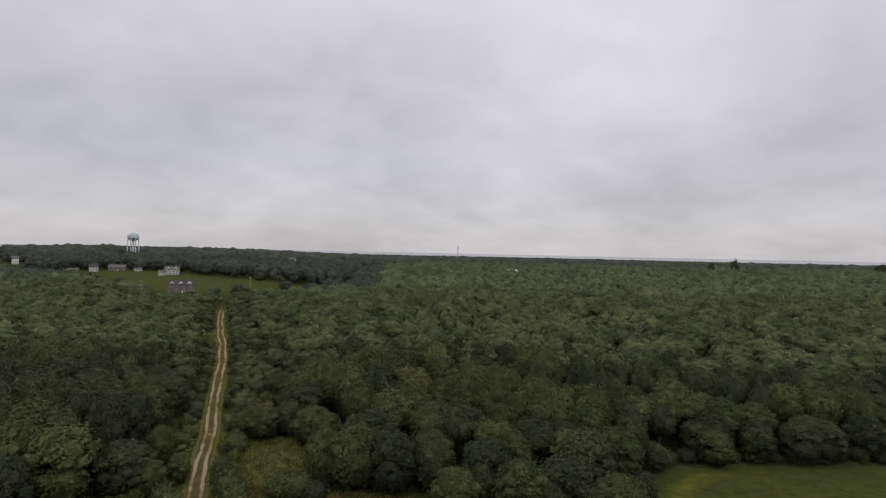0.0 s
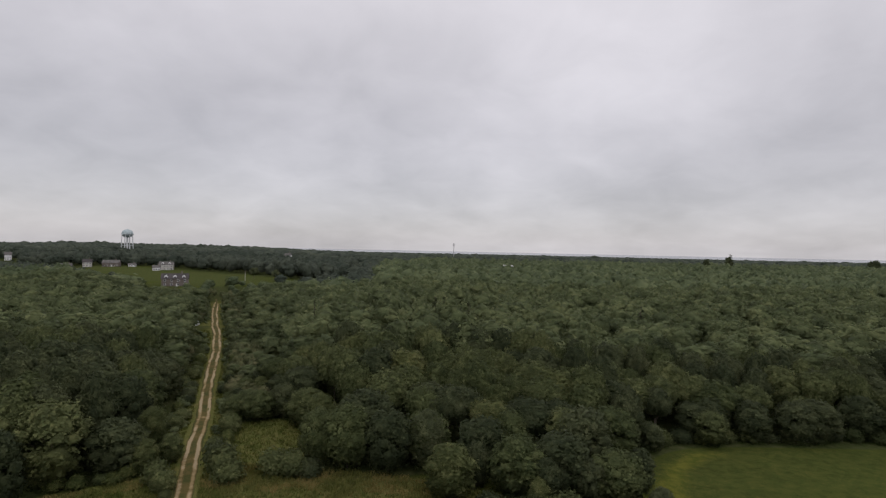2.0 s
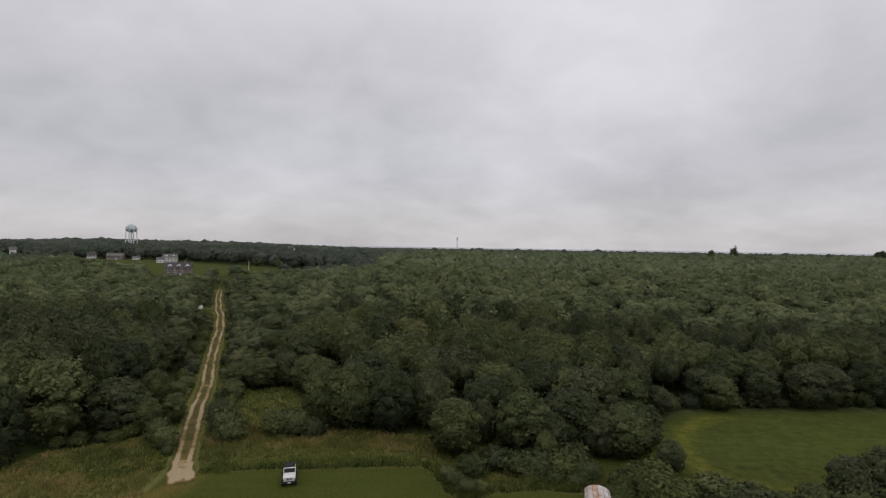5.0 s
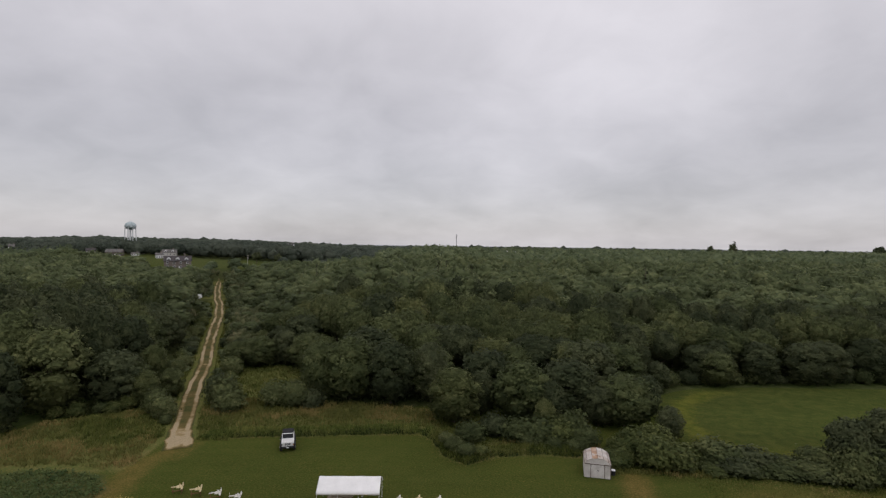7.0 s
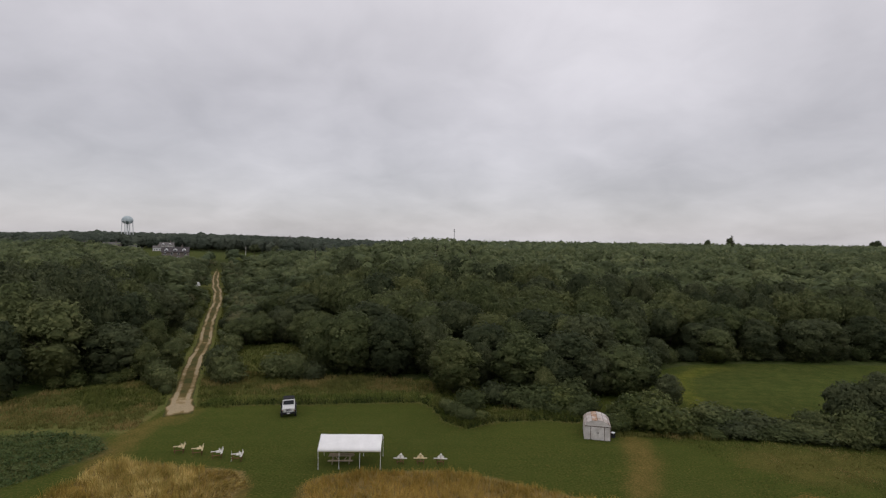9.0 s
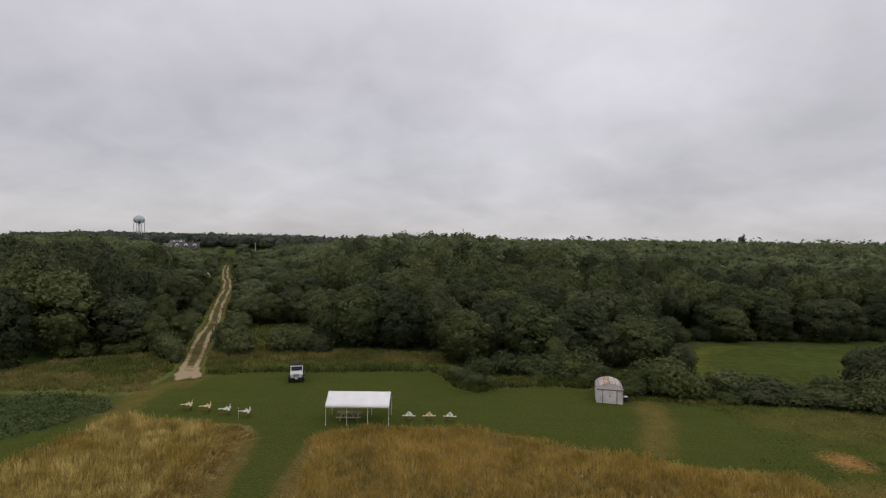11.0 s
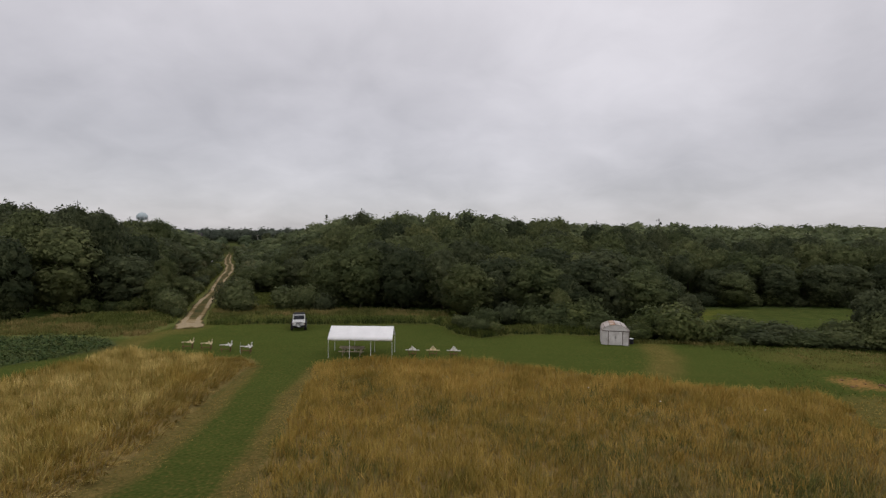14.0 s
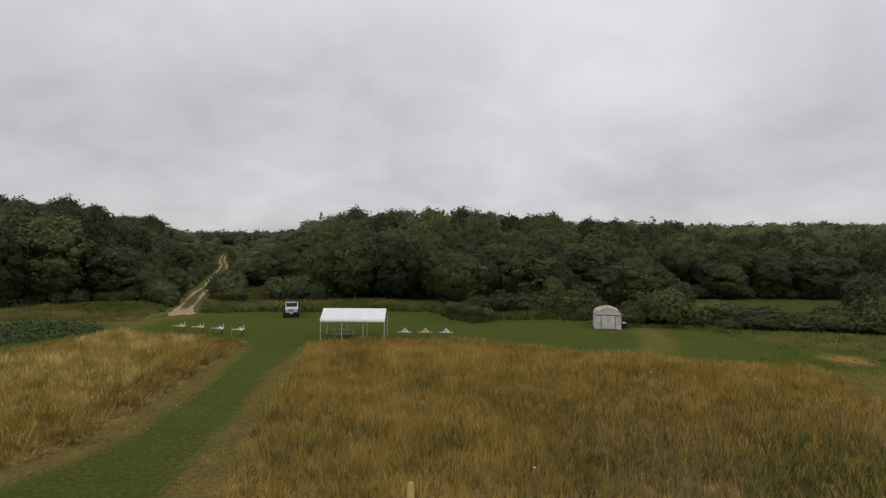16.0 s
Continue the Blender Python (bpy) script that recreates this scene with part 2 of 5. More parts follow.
# ---- shape helpers ----
def mesh_of(name, verts, faces, mat, smooth=False):
    me = bpy.data.meshes.new(name)
    verts = np.asarray(verts, np.float32)
    faces = np.asarray(faces, np.int32)
    k = faces.shape[1]
    me.vertices.add(len(verts))
    me.vertices.foreach_set("co", verts.ravel())
    me.loops.add(faces.size)
    me.loops.foreach_set("vertex_index", faces.ravel())
    me.polygons.add(len(faces))
    me.polygons.foreach_set("loop_start", np.arange(0, faces.size, k, dtype=np.int32))
    if smooth:
        me.polygons.foreach_set("use_smooth", np.ones(len(faces), bool))
    me.materials.append(mat)
    me.update(calc_edges=True)
    me.validate()
    return me


def part(name, bm, mat, parent, label="", bevel=0.0):
    """Links a bmesh as one mesh object under a thing or a part."""
    if bevel:
        bmesh.ops.bevel(bm, geom=[e for e in bm.edges if e.is_manifold and e.calc_face_angle(0) > 0.5], offset=bevel, segments=1, affect="EDGES")
    me = bpy.data.meshes.new(name)
    bm.to_mesh(me)
    bm.free()
    me.materials.append(mat)
    ob = new(name, me)
    ob.parent = parent
    if label:
        ob["label"] = label
    return ob


def thing(name, m, label, category, group="", kind=""):
    ob = new(name)
    ob.empty_display_size = 0.2
    ob.matrix_basis = m
    return tagged(ob, label, category, group, kind)


def box(sx, sy, sz, x=0, y=0, z=0, rx=0, ry=0, rz=0, bm=None):
    bm = bm or bmesh.new()
    bmesh.ops.create_cube(bm, size=1.0, matrix=pose(x, y, z, rx, ry, rz) @ Matrix.Diagonal((sx, sy, sz, 1)))
    return bm


def rod(a, b, r, r2=None, seg=8, bm=None):
    bm = bm or bmesh.new()
    a, b = Vector(a), Vector(b)
    m = Matrix.Translation((a + b) / 2) @ (b - a).to_track_quat("Z", "Y").to_matrix().to_4x4()
    bmesh.ops.create_cone(bm, cap_ends=True, segments=seg, radius1=r, radius2=r if r2 is None else r2, depth=(b - a).length, matrix=m)
    return bm


def prism(profile, depth, axis="y", bm=None):
    """A profile of (u, z) pulled along y (or x) from 0 to depth."""
    bm = bm or bmesh.new()
    ends = []
    for d in (0, depth):
        ends.append([bm.verts.new((u, d, z) if axis == "y" else (d, u, z)) for u, z in profile])
    bm.faces.new(ends[0])
    bm.faces.new(ends[1][::-1])
    k = len(profile)
    for i in range(k):
        bm.faces.new((ends[0][(i + 1) % k], ends[0][i], ends[1][i], ends[1][(i + 1) % k]))
    bmesh.ops.recalc_face_normals(bm, faces=bm.faces)
    return bm


def inside(px, py, poly):
    """Signed distance to a closed outline, negative within."""
    px, py = np.asarray(px, float), np.asarray(py, float)
    best, within = np.full(px.shape, 1e18), np.zeros(px.shape, bool)
    for (x0, y0), (x1, y1) in zip(poly, poly[1:] + poly[:1]):
        ex, ey = x1 - x0, y1 - y0
        u = np.clip(((px - x0) * ex + (py - y0) * ey) / (ex * ex + ey * ey), 0, 1)
        best = np.minimum(best, (px - x0 - u * ex) ** 2 + (py - y0 - u * ey) ** 2)
        cross = (y0 > py) != (y1 > py)
        with np.errstate(divide="ignore", invalid="ignore"):
            within ^= cross & (px < ex * (py - y0) / (ey if ey else 1e-9) + x0)
    return np.sqrt(best) * np.where(within, -1, 1)


def along(px, py, line):
    """Distance to an open line."""
    best = np.full(np.shape(px), 1e18)
    for (x0, y0), (x1, y1) in zip(line, line[1:]):
        ex, ey = x1 - x0, y1 - y0
        u = np.clip(((px - x0) * ex + (py - y0) * ey) / (ex * ex + ey * ey), 0, 1)
        best = np.minimum(best, (px - x0 - u * ex) ** 2 + (py - y0 - u * ey) ** 2)
    return np.sqrt(best)


def smooth(v, a, b):
    u = np.clip((np.asarray(v, float) - a) / (b - a), 0, 1)
    return u * u * (3 - 2 * u)


def lump(x, y, s, seed=0.0):
    """Smooth cheap unevenness, about -1 to 1."""
    x, y = np.asarray(x) / s + seed, np.asarray(y) / s - seed * 0.7
    return (np.sin(x * 1.7 + np.sin(y * 1.3 + seed)) + np.sin(y * 1.9 + np.sin(x * 1.1 - seed)) + 0.6 * np.sin((x + y) * 3.1) + 0.5 * np.sin((x - y) * 4.3 + 2 * seed)) / 3.1


# ---- plan ----
TRACK = [(-34.7, 64.9), (-38.8, 74.1), (-45.4, 90.6), (-51.8, 107.8), (-58.2, 123), (-64.2, 137.5), (-71, 155), (-77.3, 170), (-88, 195), (-100.4, 221), (-111, 245), (-122.4, 269.3), (-145.2, 321)]
STRAW_L = [(-34.9, 51.2), (-32.1, 51.2), (-20.5, 49.5), (-19.3, 46.8), (-18.6, 39.0), (-17.9, 33.0), (-17.5, 27.5), (-17.6, 24.0), (-18.6, 21.5), (-21.0, 17.0), (-25.0, 4.4), (-61.5, 4.6), (-48.8, 20.6), (-39.9, 32.5), (-35.9, 40.4), (-34.5, 46.3)]
STRAW_R = [(-13.5, 47.4), (-12.0, 49.0), (-9.4, 49.8), (-2.4, 50.2), (-0.1, 50.3), (4.2, 48.6), (8.9, 46.4), (13.8, 44.7), (17.5, 43.0), (21.4, 42.2), (25.4, 42.0), (26.6, 40.4), (25.6, 36.5), (24.8, 33.5), (26.0, 28.0), (31.0, 20.0), (42.0, 3.9), (-7.4, 4.3), (-8.8, 20.0), (-9.8, 23.0), (-10.6, 27.5), (-11.1, 31.5), (-12.2, 38.2)]
THATCH_L = [(-19.6, 48.5), (-18.4, 46.5), (-16.9, 37.0), (-16.3, 31.6), (-15.8, 26.0), (-16.5, 22.3), (-17.5, 20.5), (-20.0, 15.5), (-22.5, 15.0), (-18.6, 21.5), (-17.8, 27.0), (-18.6, 39.0)]
THATCH_R = [(-14.0, 47.0), (-13.6, 38.2), (-12.8, 33.0), (-12.0, 27.6), (-11.5, 23.2), (-10.9, 20.0), (-10.0, 14.0), (-8.2, 14.0), (-8.8, 20.0), (-10.6, 27.5), (-12.2, 38.2), (-13.2, 46.8)]
DEBRIS = [(26.6, 40.2), (29.0, 41.5), (34.0, 41.5), (45.0, 40.0), (45.0, 26.0), (27.5, 27.0), (25.0, 33.5), (25.8, 36.5)]
DRY_LAWN = [(29.6, 56.5), (31.0, 58.6), (36.0, 58.4), (42.0, 57.2), (62.0, 57.0), (62.0, 52.0), (45.0, 51.5), (39.0, 49.8), (35.6, 48.9), (32.0, 50.2), (29.8, 52.2)]
CROP_AREA = [(-119.5, 61.3), (-51.9, 56.8), (-44.9, 58.6), (-39.1, 57.2), (-36.4, 53.5), (-38.1, 48.8), (-40.4, 44.4), (-46.4, 36.6), (-60.8, 25.7), (-122.2, 11.1)]
ROUGH = [(-36.7, 69.9), (-34.2, 68.3), (-26.8, 69.3), (-15.7, 70.5), (-4.5, 71.7), (-2.4, 69.4), (-1.0, 64.4), (1.7, 62.0), (5.3, 64.3), (11.1, 65.3), (16.3, 64.9), (18.8, 62.7), (20.7, 78.7), (4.9, 78.9), (-8.0, 83.0), (-23.7, 85.3), (-36.6, 85.5), (-40.6, 77.8)]
FRONT = [(-34.2, 68.3), (-26.8, 69.3), (-15.7, 70.5), (-4.5, 71.7), (-2.4, 69.4), (-1.0, 64.4), (1.7, 62.0), (5.3, 64.3), (11.1, 65.3), (16.3, 64.9)]
GLADE = [(-43.5, 81.7), (-46.3, 98.3), (-40.3, 108.7), (-32.5, 107.6), (-26.6, 97.9), (-24.7, 91.1), (-22.8, 84.3)]
FIELD = [(31.2, 69.0), (31.6, 76.2), (32.5, 81.8), (34.2, 87.6), (37.0, 93.2), (42.2, 97.4), (47.3, 99.8), (55.0, 100.9), (66.3, 101.4), (84.8, 101.7), (169.0, 104.0), (168.9, 61.0), (61.6, 61.6), (44.6, 62.6), (35.0, 64.5)]
OPEN_FRONT = [(-400, 0), (-120.4, 43.3), (-89.9, 53.9), (-74.8, 59.7), (-60.6, 66.9), (-58.0, 73.2), (-53.5, 75.6), (-47.5, 80.3), (-37.5, 85.5), (-23.7, 84.3), (-18.8, 81.2), (-12.0, 80.6), (-6.0, 82.0), (3.9, 84.5), (12.8, 85.0), (21.7, 84.0), (29.6, 83.2), (33.5, 84.3), (39.5, 73.5), (168.8, 62.9), (400, 66), (400, -400), (-400, -400)]
FAR_FIELD = [(-448, 588), (-452, 634), (-410, 642), (-375, 632), (-312, 588), (-243, 535), (-200, 508), (-150, 480), (-112, 458), (-104, 440), (-140, 395), (-165, 372), (-196, 352), (-215, 372), (-250, 418), (-322, 482), (-395, 552)]
WORN = [(20.8, 59.3), (19.9, 53.5), (16.9, 46.2)]
DIRT = [(30.1, 43.6), (30.7, 45.6), (32.6, 46.9), (34.3, 46.2), (33.9, 44.4), (32.7, 43.0), (30.6, 42.7)]


def rise_of(x, y):
    """The land: flat round the meadow, rising slowly to low wooded hills, then down to the sea."""
    r = np.hypot(x, y)
    a = np.arctan2(x, np.maximum(y, 1e-6))
    knoll = 5.6 * smooth(r, 310, 400) * smooth(-a, 0.16, 0.36) * (1 - smooth(-a, 0.6, 0.7))
    hill = knoll + smooth(r, 850, 1700) * (1.5 + 7.0 * smooth(-a, 0.3, 0.75)) + smooth(r, 700, 1700) * 1.8 * lump(x, y, 260, 3)
    dip = 1.0 * smooth(y, 70, 95) * smooth(x, 22, 36) * (1 - smooth(y, 150, 230))
    return hill * (1 - smooth(r, 2000, 2700)) - 1.5 * smooth(r, 2300, 2800) - dip


def uneven(x, y):
    bank = 0.6 * np.exp(-((along(x, y, FRONT) - 1.3) / 0.75) ** 2) * (inside(x, y, ROUGH) < 0) * smooth(x, -33.5, -30)
    return 0.05 * lump(x, y, 9, 1) + 0.03 * lump(x, y, 2.7, 5) + bank


# ---- ground: one sheet to the horizon ----
def lines(spans):
    out = []
    for a, b, step in spans:
        out += list(np.arange(a, b, step))
    return np.array(out + [spans[-1][1]], float)


gx = lines([(-4900, -1000, 150), (-1000, -300, 35), (-300, -90, 10), (-90, -24, 1.0), (-24, -7, 0.5), (-7, 24, 1.0), (24, 40, 0.5), (40, 66, 1.0), (66, 130, 2), (130, 300, 10), (300, 1000, 35), (1000, 4900, 150)])
gy = lines([(-900, -100, 100), (-100, 4, 8), (4, 14, 1.0), (14, 50, 0.75), (50, 112, 1.0), (112, 300, 6), (300, 1000, 30), (1000, 4900, 130)])
GX, GY = np.meshgrid(gx, gy)
GX, GY = GX.ravel(), GY.ravel()
nx, ny = len(gx), len(gy)
i = np.arange(nx * ny).reshape(ny, nx)
quads = np.stack([i[:-1, :-1], i[:-1, 1:], i[1:, 1:], i[1:, :-1]], -1).reshape(-1, 4)
ROUGHLAND = surface("ground_cover", [(0.06, 0.1, 0.02), (0.08, 0.13, 0.026)], 0.3, 3.0, 0.9, 0.4)
ground_mesh = mesh_of("ground", np.c_[GX, GY, rise_of(GX, GY) + uneven(GX, GY) * (np.abs(GX) < 150) * (GY < 160)], quads, ROUGHLAND, True)
wob = 0.7 * lump(GX, GY, 5, 2) + 0.4 * lump(GX, GY, 1.7, 4)
zones = {
    "dry": np.maximum(1 - smooth(inside(GX, GY, STRAW_L) + wob * 0.4, -0.5, 0.9), 1 - smooth(inside(GX, GY, STRAW_R) + wob * 0.4, -0.5, 0.9)),
    "crop": np.maximum(1 - smooth(inside(GX, GY, CROP_AREA) + wob, -0.6, 0.8), 0.95 * (inside(GX, GY, FAR_FIELD) < 0) * (1 - 0.75 * smooth(GX + 20 * lump(GX, GY, 60, 1), -190, -140))),
    "rough": np.maximum.reduce([1 - smooth(inside(GX, GY, ROUGH), -0.5, 0.8), 1 - smooth(inside(GX, GY, GLADE) + wob, -1, 2),
                                (inside(GX, GY, OPEN_FRONT) < 1) * (GX < -37) * smooth(GY + wob, 56, 60), (GX > 26) * smooth(GX + wob * 2, 27, 34) * smooth(GY, 44, 50) * (GY < 66) * 0.05,
                                0.85 * (1 - smooth(along(GX, GY, TRACK), 6, 9)) * smooth(GY, 72, 78)]),
    "field": np.maximum(1 - smooth(inside(GX, GY, FIELD), -0.5, 1.0), 0.45 * (inside(GX, GY, FAR_FIELD) < 0)),
    "rim": np.exp(-((inside(GX, GY, FIELD) + 3.2 + 1.5 * lump(GX, GY, 7, 3)) / 2.6) ** 2) * (1 - smooth(GX, 44, 62)) * (GX > 25) * 0.75,
    "wood": smooth(inside(GX, GY, OPEN_FRONT), 0, 3) * smooth(inside(GX, GY, FIELD), 0, 2) * smooth(inside(GX, GY, FAR_FIELD), 0, 8) * smooth(inside(GX, GY, GLADE), 0, 2) * smooth(along(GX, GY, TRACK), 4.5, 6.5),
    "worn": np.maximum.reduce([0.42 * (1 - smooth(along(GX, GY, WORN) + wob * 0.4, 0.2, 2.4)), 
                               0.36 * (1 - smooth(along(GX, GY, [(-35.2, 65), (-36.6, 60), (-35.6, 54), (-35.2, 50)]) + wob * 0.6, 0.4, 2.2)),
                               0.22 * (1 - smooth(along(GX, GY, [(-34.3, 67), (-33.8, 63)]) + wob * 0.6, 0.8, 2.0))]),
    "dirt": 0.9 * (1 - smooth(inside(GX, GY, DIRT) + wob * 1.2, -0.8, 1.3)),
    "mown": np.where(GY < 115, 1.0, 0.5),
    "edge": np.maximum.reduce([1 - smooth(inside(GX, GY, THATCH_L) + wob * 0.25, -0.45, 0.45), 1 - smooth(inside(GX, GY, THATCH_R) + wob * 0.25, -0.45, 0.45),
                               0.8 * (1 - smooth(inside(GX, GY, DEBRIS) + wob, -1.2, 0.8)), 0.40 * (1 - smooth(inside(GX, GY, DRY_LAWN) + 2 * wob, -2.6, 1.4))]),
}
for key, values in zones.items():
    ground_mesh.attributes.new(key, "FLOAT", "POINT").data.foreach_set("value", np.clip(values, 0, 1).astype(np.float32))


def ground_material(m):
    nt = m.node_tree
    n, l = nt.nodes, nt.links
    bsdf = n["Principled BSDF"]
    tc = n.new("ShaderNodeTexCoord")

    def noisy(scale, detail=4.0, stretch=None):
        t = n.new("ShaderNodeTexNoise")
        t.inputs["Scale"].default_value, t.inputs["Detail"].default_value = scale, detail
        if stretch:
            mp = n.new("ShaderNodeMapping")
            mp.inputs["Scale"].default_value, mp.inputs["Rotation"].default_value = stretch, (0, 0, 0.2)
            l.new(tc.outputs["Object"], mp.inputs[0])
            l.new(mp.outputs[0], t.inputs["Vector"])
        else:
            l.new(tc.outputs["Object"], t.inputs["Vector"])
        return t.outputs[0]

    coarse, medium, small = noisy(0.09), noisy(0.7), noisy(5.0, 5.0)
    mowing = noisy(0.5, 3.0, (0.12, 1.6, 1))
    patchy = noisy(0.16, 5.0)
    streak = noisy(0.35, 4.0, (0.16, 1.0, 1))

    def ramp(src, a, b, lo=0.35, hi=0.65):
        r = n.new("ShaderNodeValToRGB")
        r.color_ramp.elements[0].position, r.color_ramp.elements[1].position = lo, hi
        r.color_ramp.elements[0].color, r.color_ramp.elements[1].color = (*a, 1), (*b, 1)
        l.new(src, r.inputs[0])
        return r.outputs[0]

    def mix(f, a, b, kind="MIX"):
        x = n.new("ShaderNodeMix")
        x.data_type, x.blend_type = "RGBA", kind
        for s, v in ((0, f), (6, a), (7, b)):
            if isinstance(v, (int, float)):
                x.inputs[s].default_value = v
            elif isinstance(v, tuple):
                x.inputs[s].default_value = (*v, 1)
            else:
                l.new(v, x.inputs[s])
        return x.outputs[2]

    def zone(name, hard=0.25, fray=0.8):
        """The zone's share, frayed at its rim by noise."""
        at = n.new("ShaderNodeAttribute")
        at.attribute_name = name
        add = n.new("ShaderNodeMath")
        add.operation = "MULTIPLY_ADD"
        l.new(small, add.inputs[0])
        add.inputs[1].default_value = fray
        l.new(at.outputs["Fac"], add.inputs[2])
        r = n.new("ShaderNodeMapRange")
        r.inputs["From Min"].default_value, r.inputs["From Max"].default_value = 0.5 + 0.5 * fray - hard, 0.5 + 0.5 * fray + hard
        l.new(add.outputs[0], r.inputs["Value"])
        return r.outputs[0]

    lawn = mix(0.5, ramp(coarse, (0.023, 0.041, 0.0085), (0.041, 0.058, 0.0115)), ramp(mowing, (0.025, 0.042, 0.0085), (0.043, 0.060, 0.012)))
    lawn = mix(0.3, lawn, ramp(small, (0.026, 0.040, 0.008), (0.060, 0.072, 0.015)))
    lawn = mix(ramp(patchy, (0, 0, 0), (0.55, 0.55, 0.55), 0.5, 0.72), lawn, (0.046, 0.060, 0.014))
    meadow = mix(0.5, ramp(coarse, (0.021, 0.038, 0.010), (0.040, 0.058, 0.014)), ramp(streak, (0.019, 0.034, 0.010), (0.045, 0.060, 0.016), 0.4, 0.6))
    col = mix(zone("field"), lawn, mix(0.55, meadow, ramp(medium, (0.015, 0.029, 0.008), (0.052, 0.064, 0.016))))
    col = mix(zone("rim"), col, ramp(medium, (0.058, 0.074, 0.013), (0.105, 0.108, 0.019)))
    col = mix(zone("rough"), col, mix(0.45, ramp(medium, (0.065, 0.09, 0.022), (0.14, 0.12, 0.045), 0.4, 0.7), ramp(small, (0.05, 0.07, 0.02), (0.14, 0.12, 0.05))))
    col = mix(zone("crop"), col, ramp(medium, (0.028, 0.044, 0.016), (0.052, 0.062, 0.025)))
    col = mix(zone("dry"), col, mix(0.5, ramp(medium, (0.12, 0.09, 0.035), (0.26, 0.18, 0.075)), ramp(small, (0.10, 0.075, 0.03), (0.28, 0.2, 0.09))))
    col = mix(zone("edge", 0.5, 0.3), col, mix(0.5, ramp(medium, (0.078, 0.060, 0.020), (0.140, 0.100, 0.034)), ramp(small, (0.070, 0.056, 0.018), (0.155, 0.110, 0.038))))
    col = mix(zone("worn", 0.6, 0.5), col, mix(0.5, ramp(medium, (0.15, 0.086, 0.030), (0.31, 0.172, 0.064)), ramp(small, (0.09, 0.062, 0.02), (0.33, 0.185, 0.07))))
    col = mix(zone("dirt", 0.3, 1.3), col, mix(0.5, ramp(medium, (0.17, 0.088, 0.030), (0.33, 0.168, 0.060)), ramp(small, (0.10, 0.060, 0.020), (0.37, 0.19, 0.07))))
    col = mix(zone("wood"), col, ramp(medium, (0.03, 0.035, 0.014), (0.06, 0.06, 0.028)))
    for link in list(bsdf.inputs["Base Color"].links):
        l.remove(link)
    l.new(col, bsdf.inputs["Base Color"])
    bsdf.inputs["Roughness"].default_value = 0.95
    bsdf.inputs["Specular IOR Level"].default_value = 0.0
    near = n.new("ShaderNodeAttribute")
    near.attribute_name = "mown"
    sheen = n.new("ShaderNodeMath")
    sheen.operation = "MULTIPLY"
    sheen.inputs[1].default_value = 0.13
    l.new(near.outputs["Fac"], sheen.inputs[0])
    l.new(sheen.outputs[0], bsdf.inputs["Sheen Weight"])
    bsdf.inputs["Sheen Roughness"].default_value = 0.4
    bsdf.inputs["Sheen Tint"].default_value = (0.56, 0.92, 0.2, 1)
    for link in list(bsdf.inputs["Normal"].links):
        l.remove(link)
    bp = n.new("ShaderNodeBump")
    bp.inputs["Strength"].default_value, bp.inputs["Distance"].default_value = 0.6, 0.08
    l.new(small, bp.inputs["Height"])
    l.new(bp.outputs[0], bsdf.inputs["Normal"])


ground_material(ROUGHLAND)
ground = tagged(new("ground", ground_mesh), "mown green lawn, dry meadow soil and woodland floor", "ground", kind="structure")

# the sea beyond the hills
bm = bmesh.new()
bmesh.ops.create_grid(bm, x_segments=12, y_segments=6, size=1, matrix=Matrix.Translation((0, 3700, -1.0)) @ Matrix.Diagonal((4900, 1200, 1, 1)))
me = bpy.data.meshes.new("water")
bm.to_mesh(me)
bm.free()
me.materials.append(WATER)
tagged(new("water", me), "pale grey sea along the horizon", "sea", kind="structure")


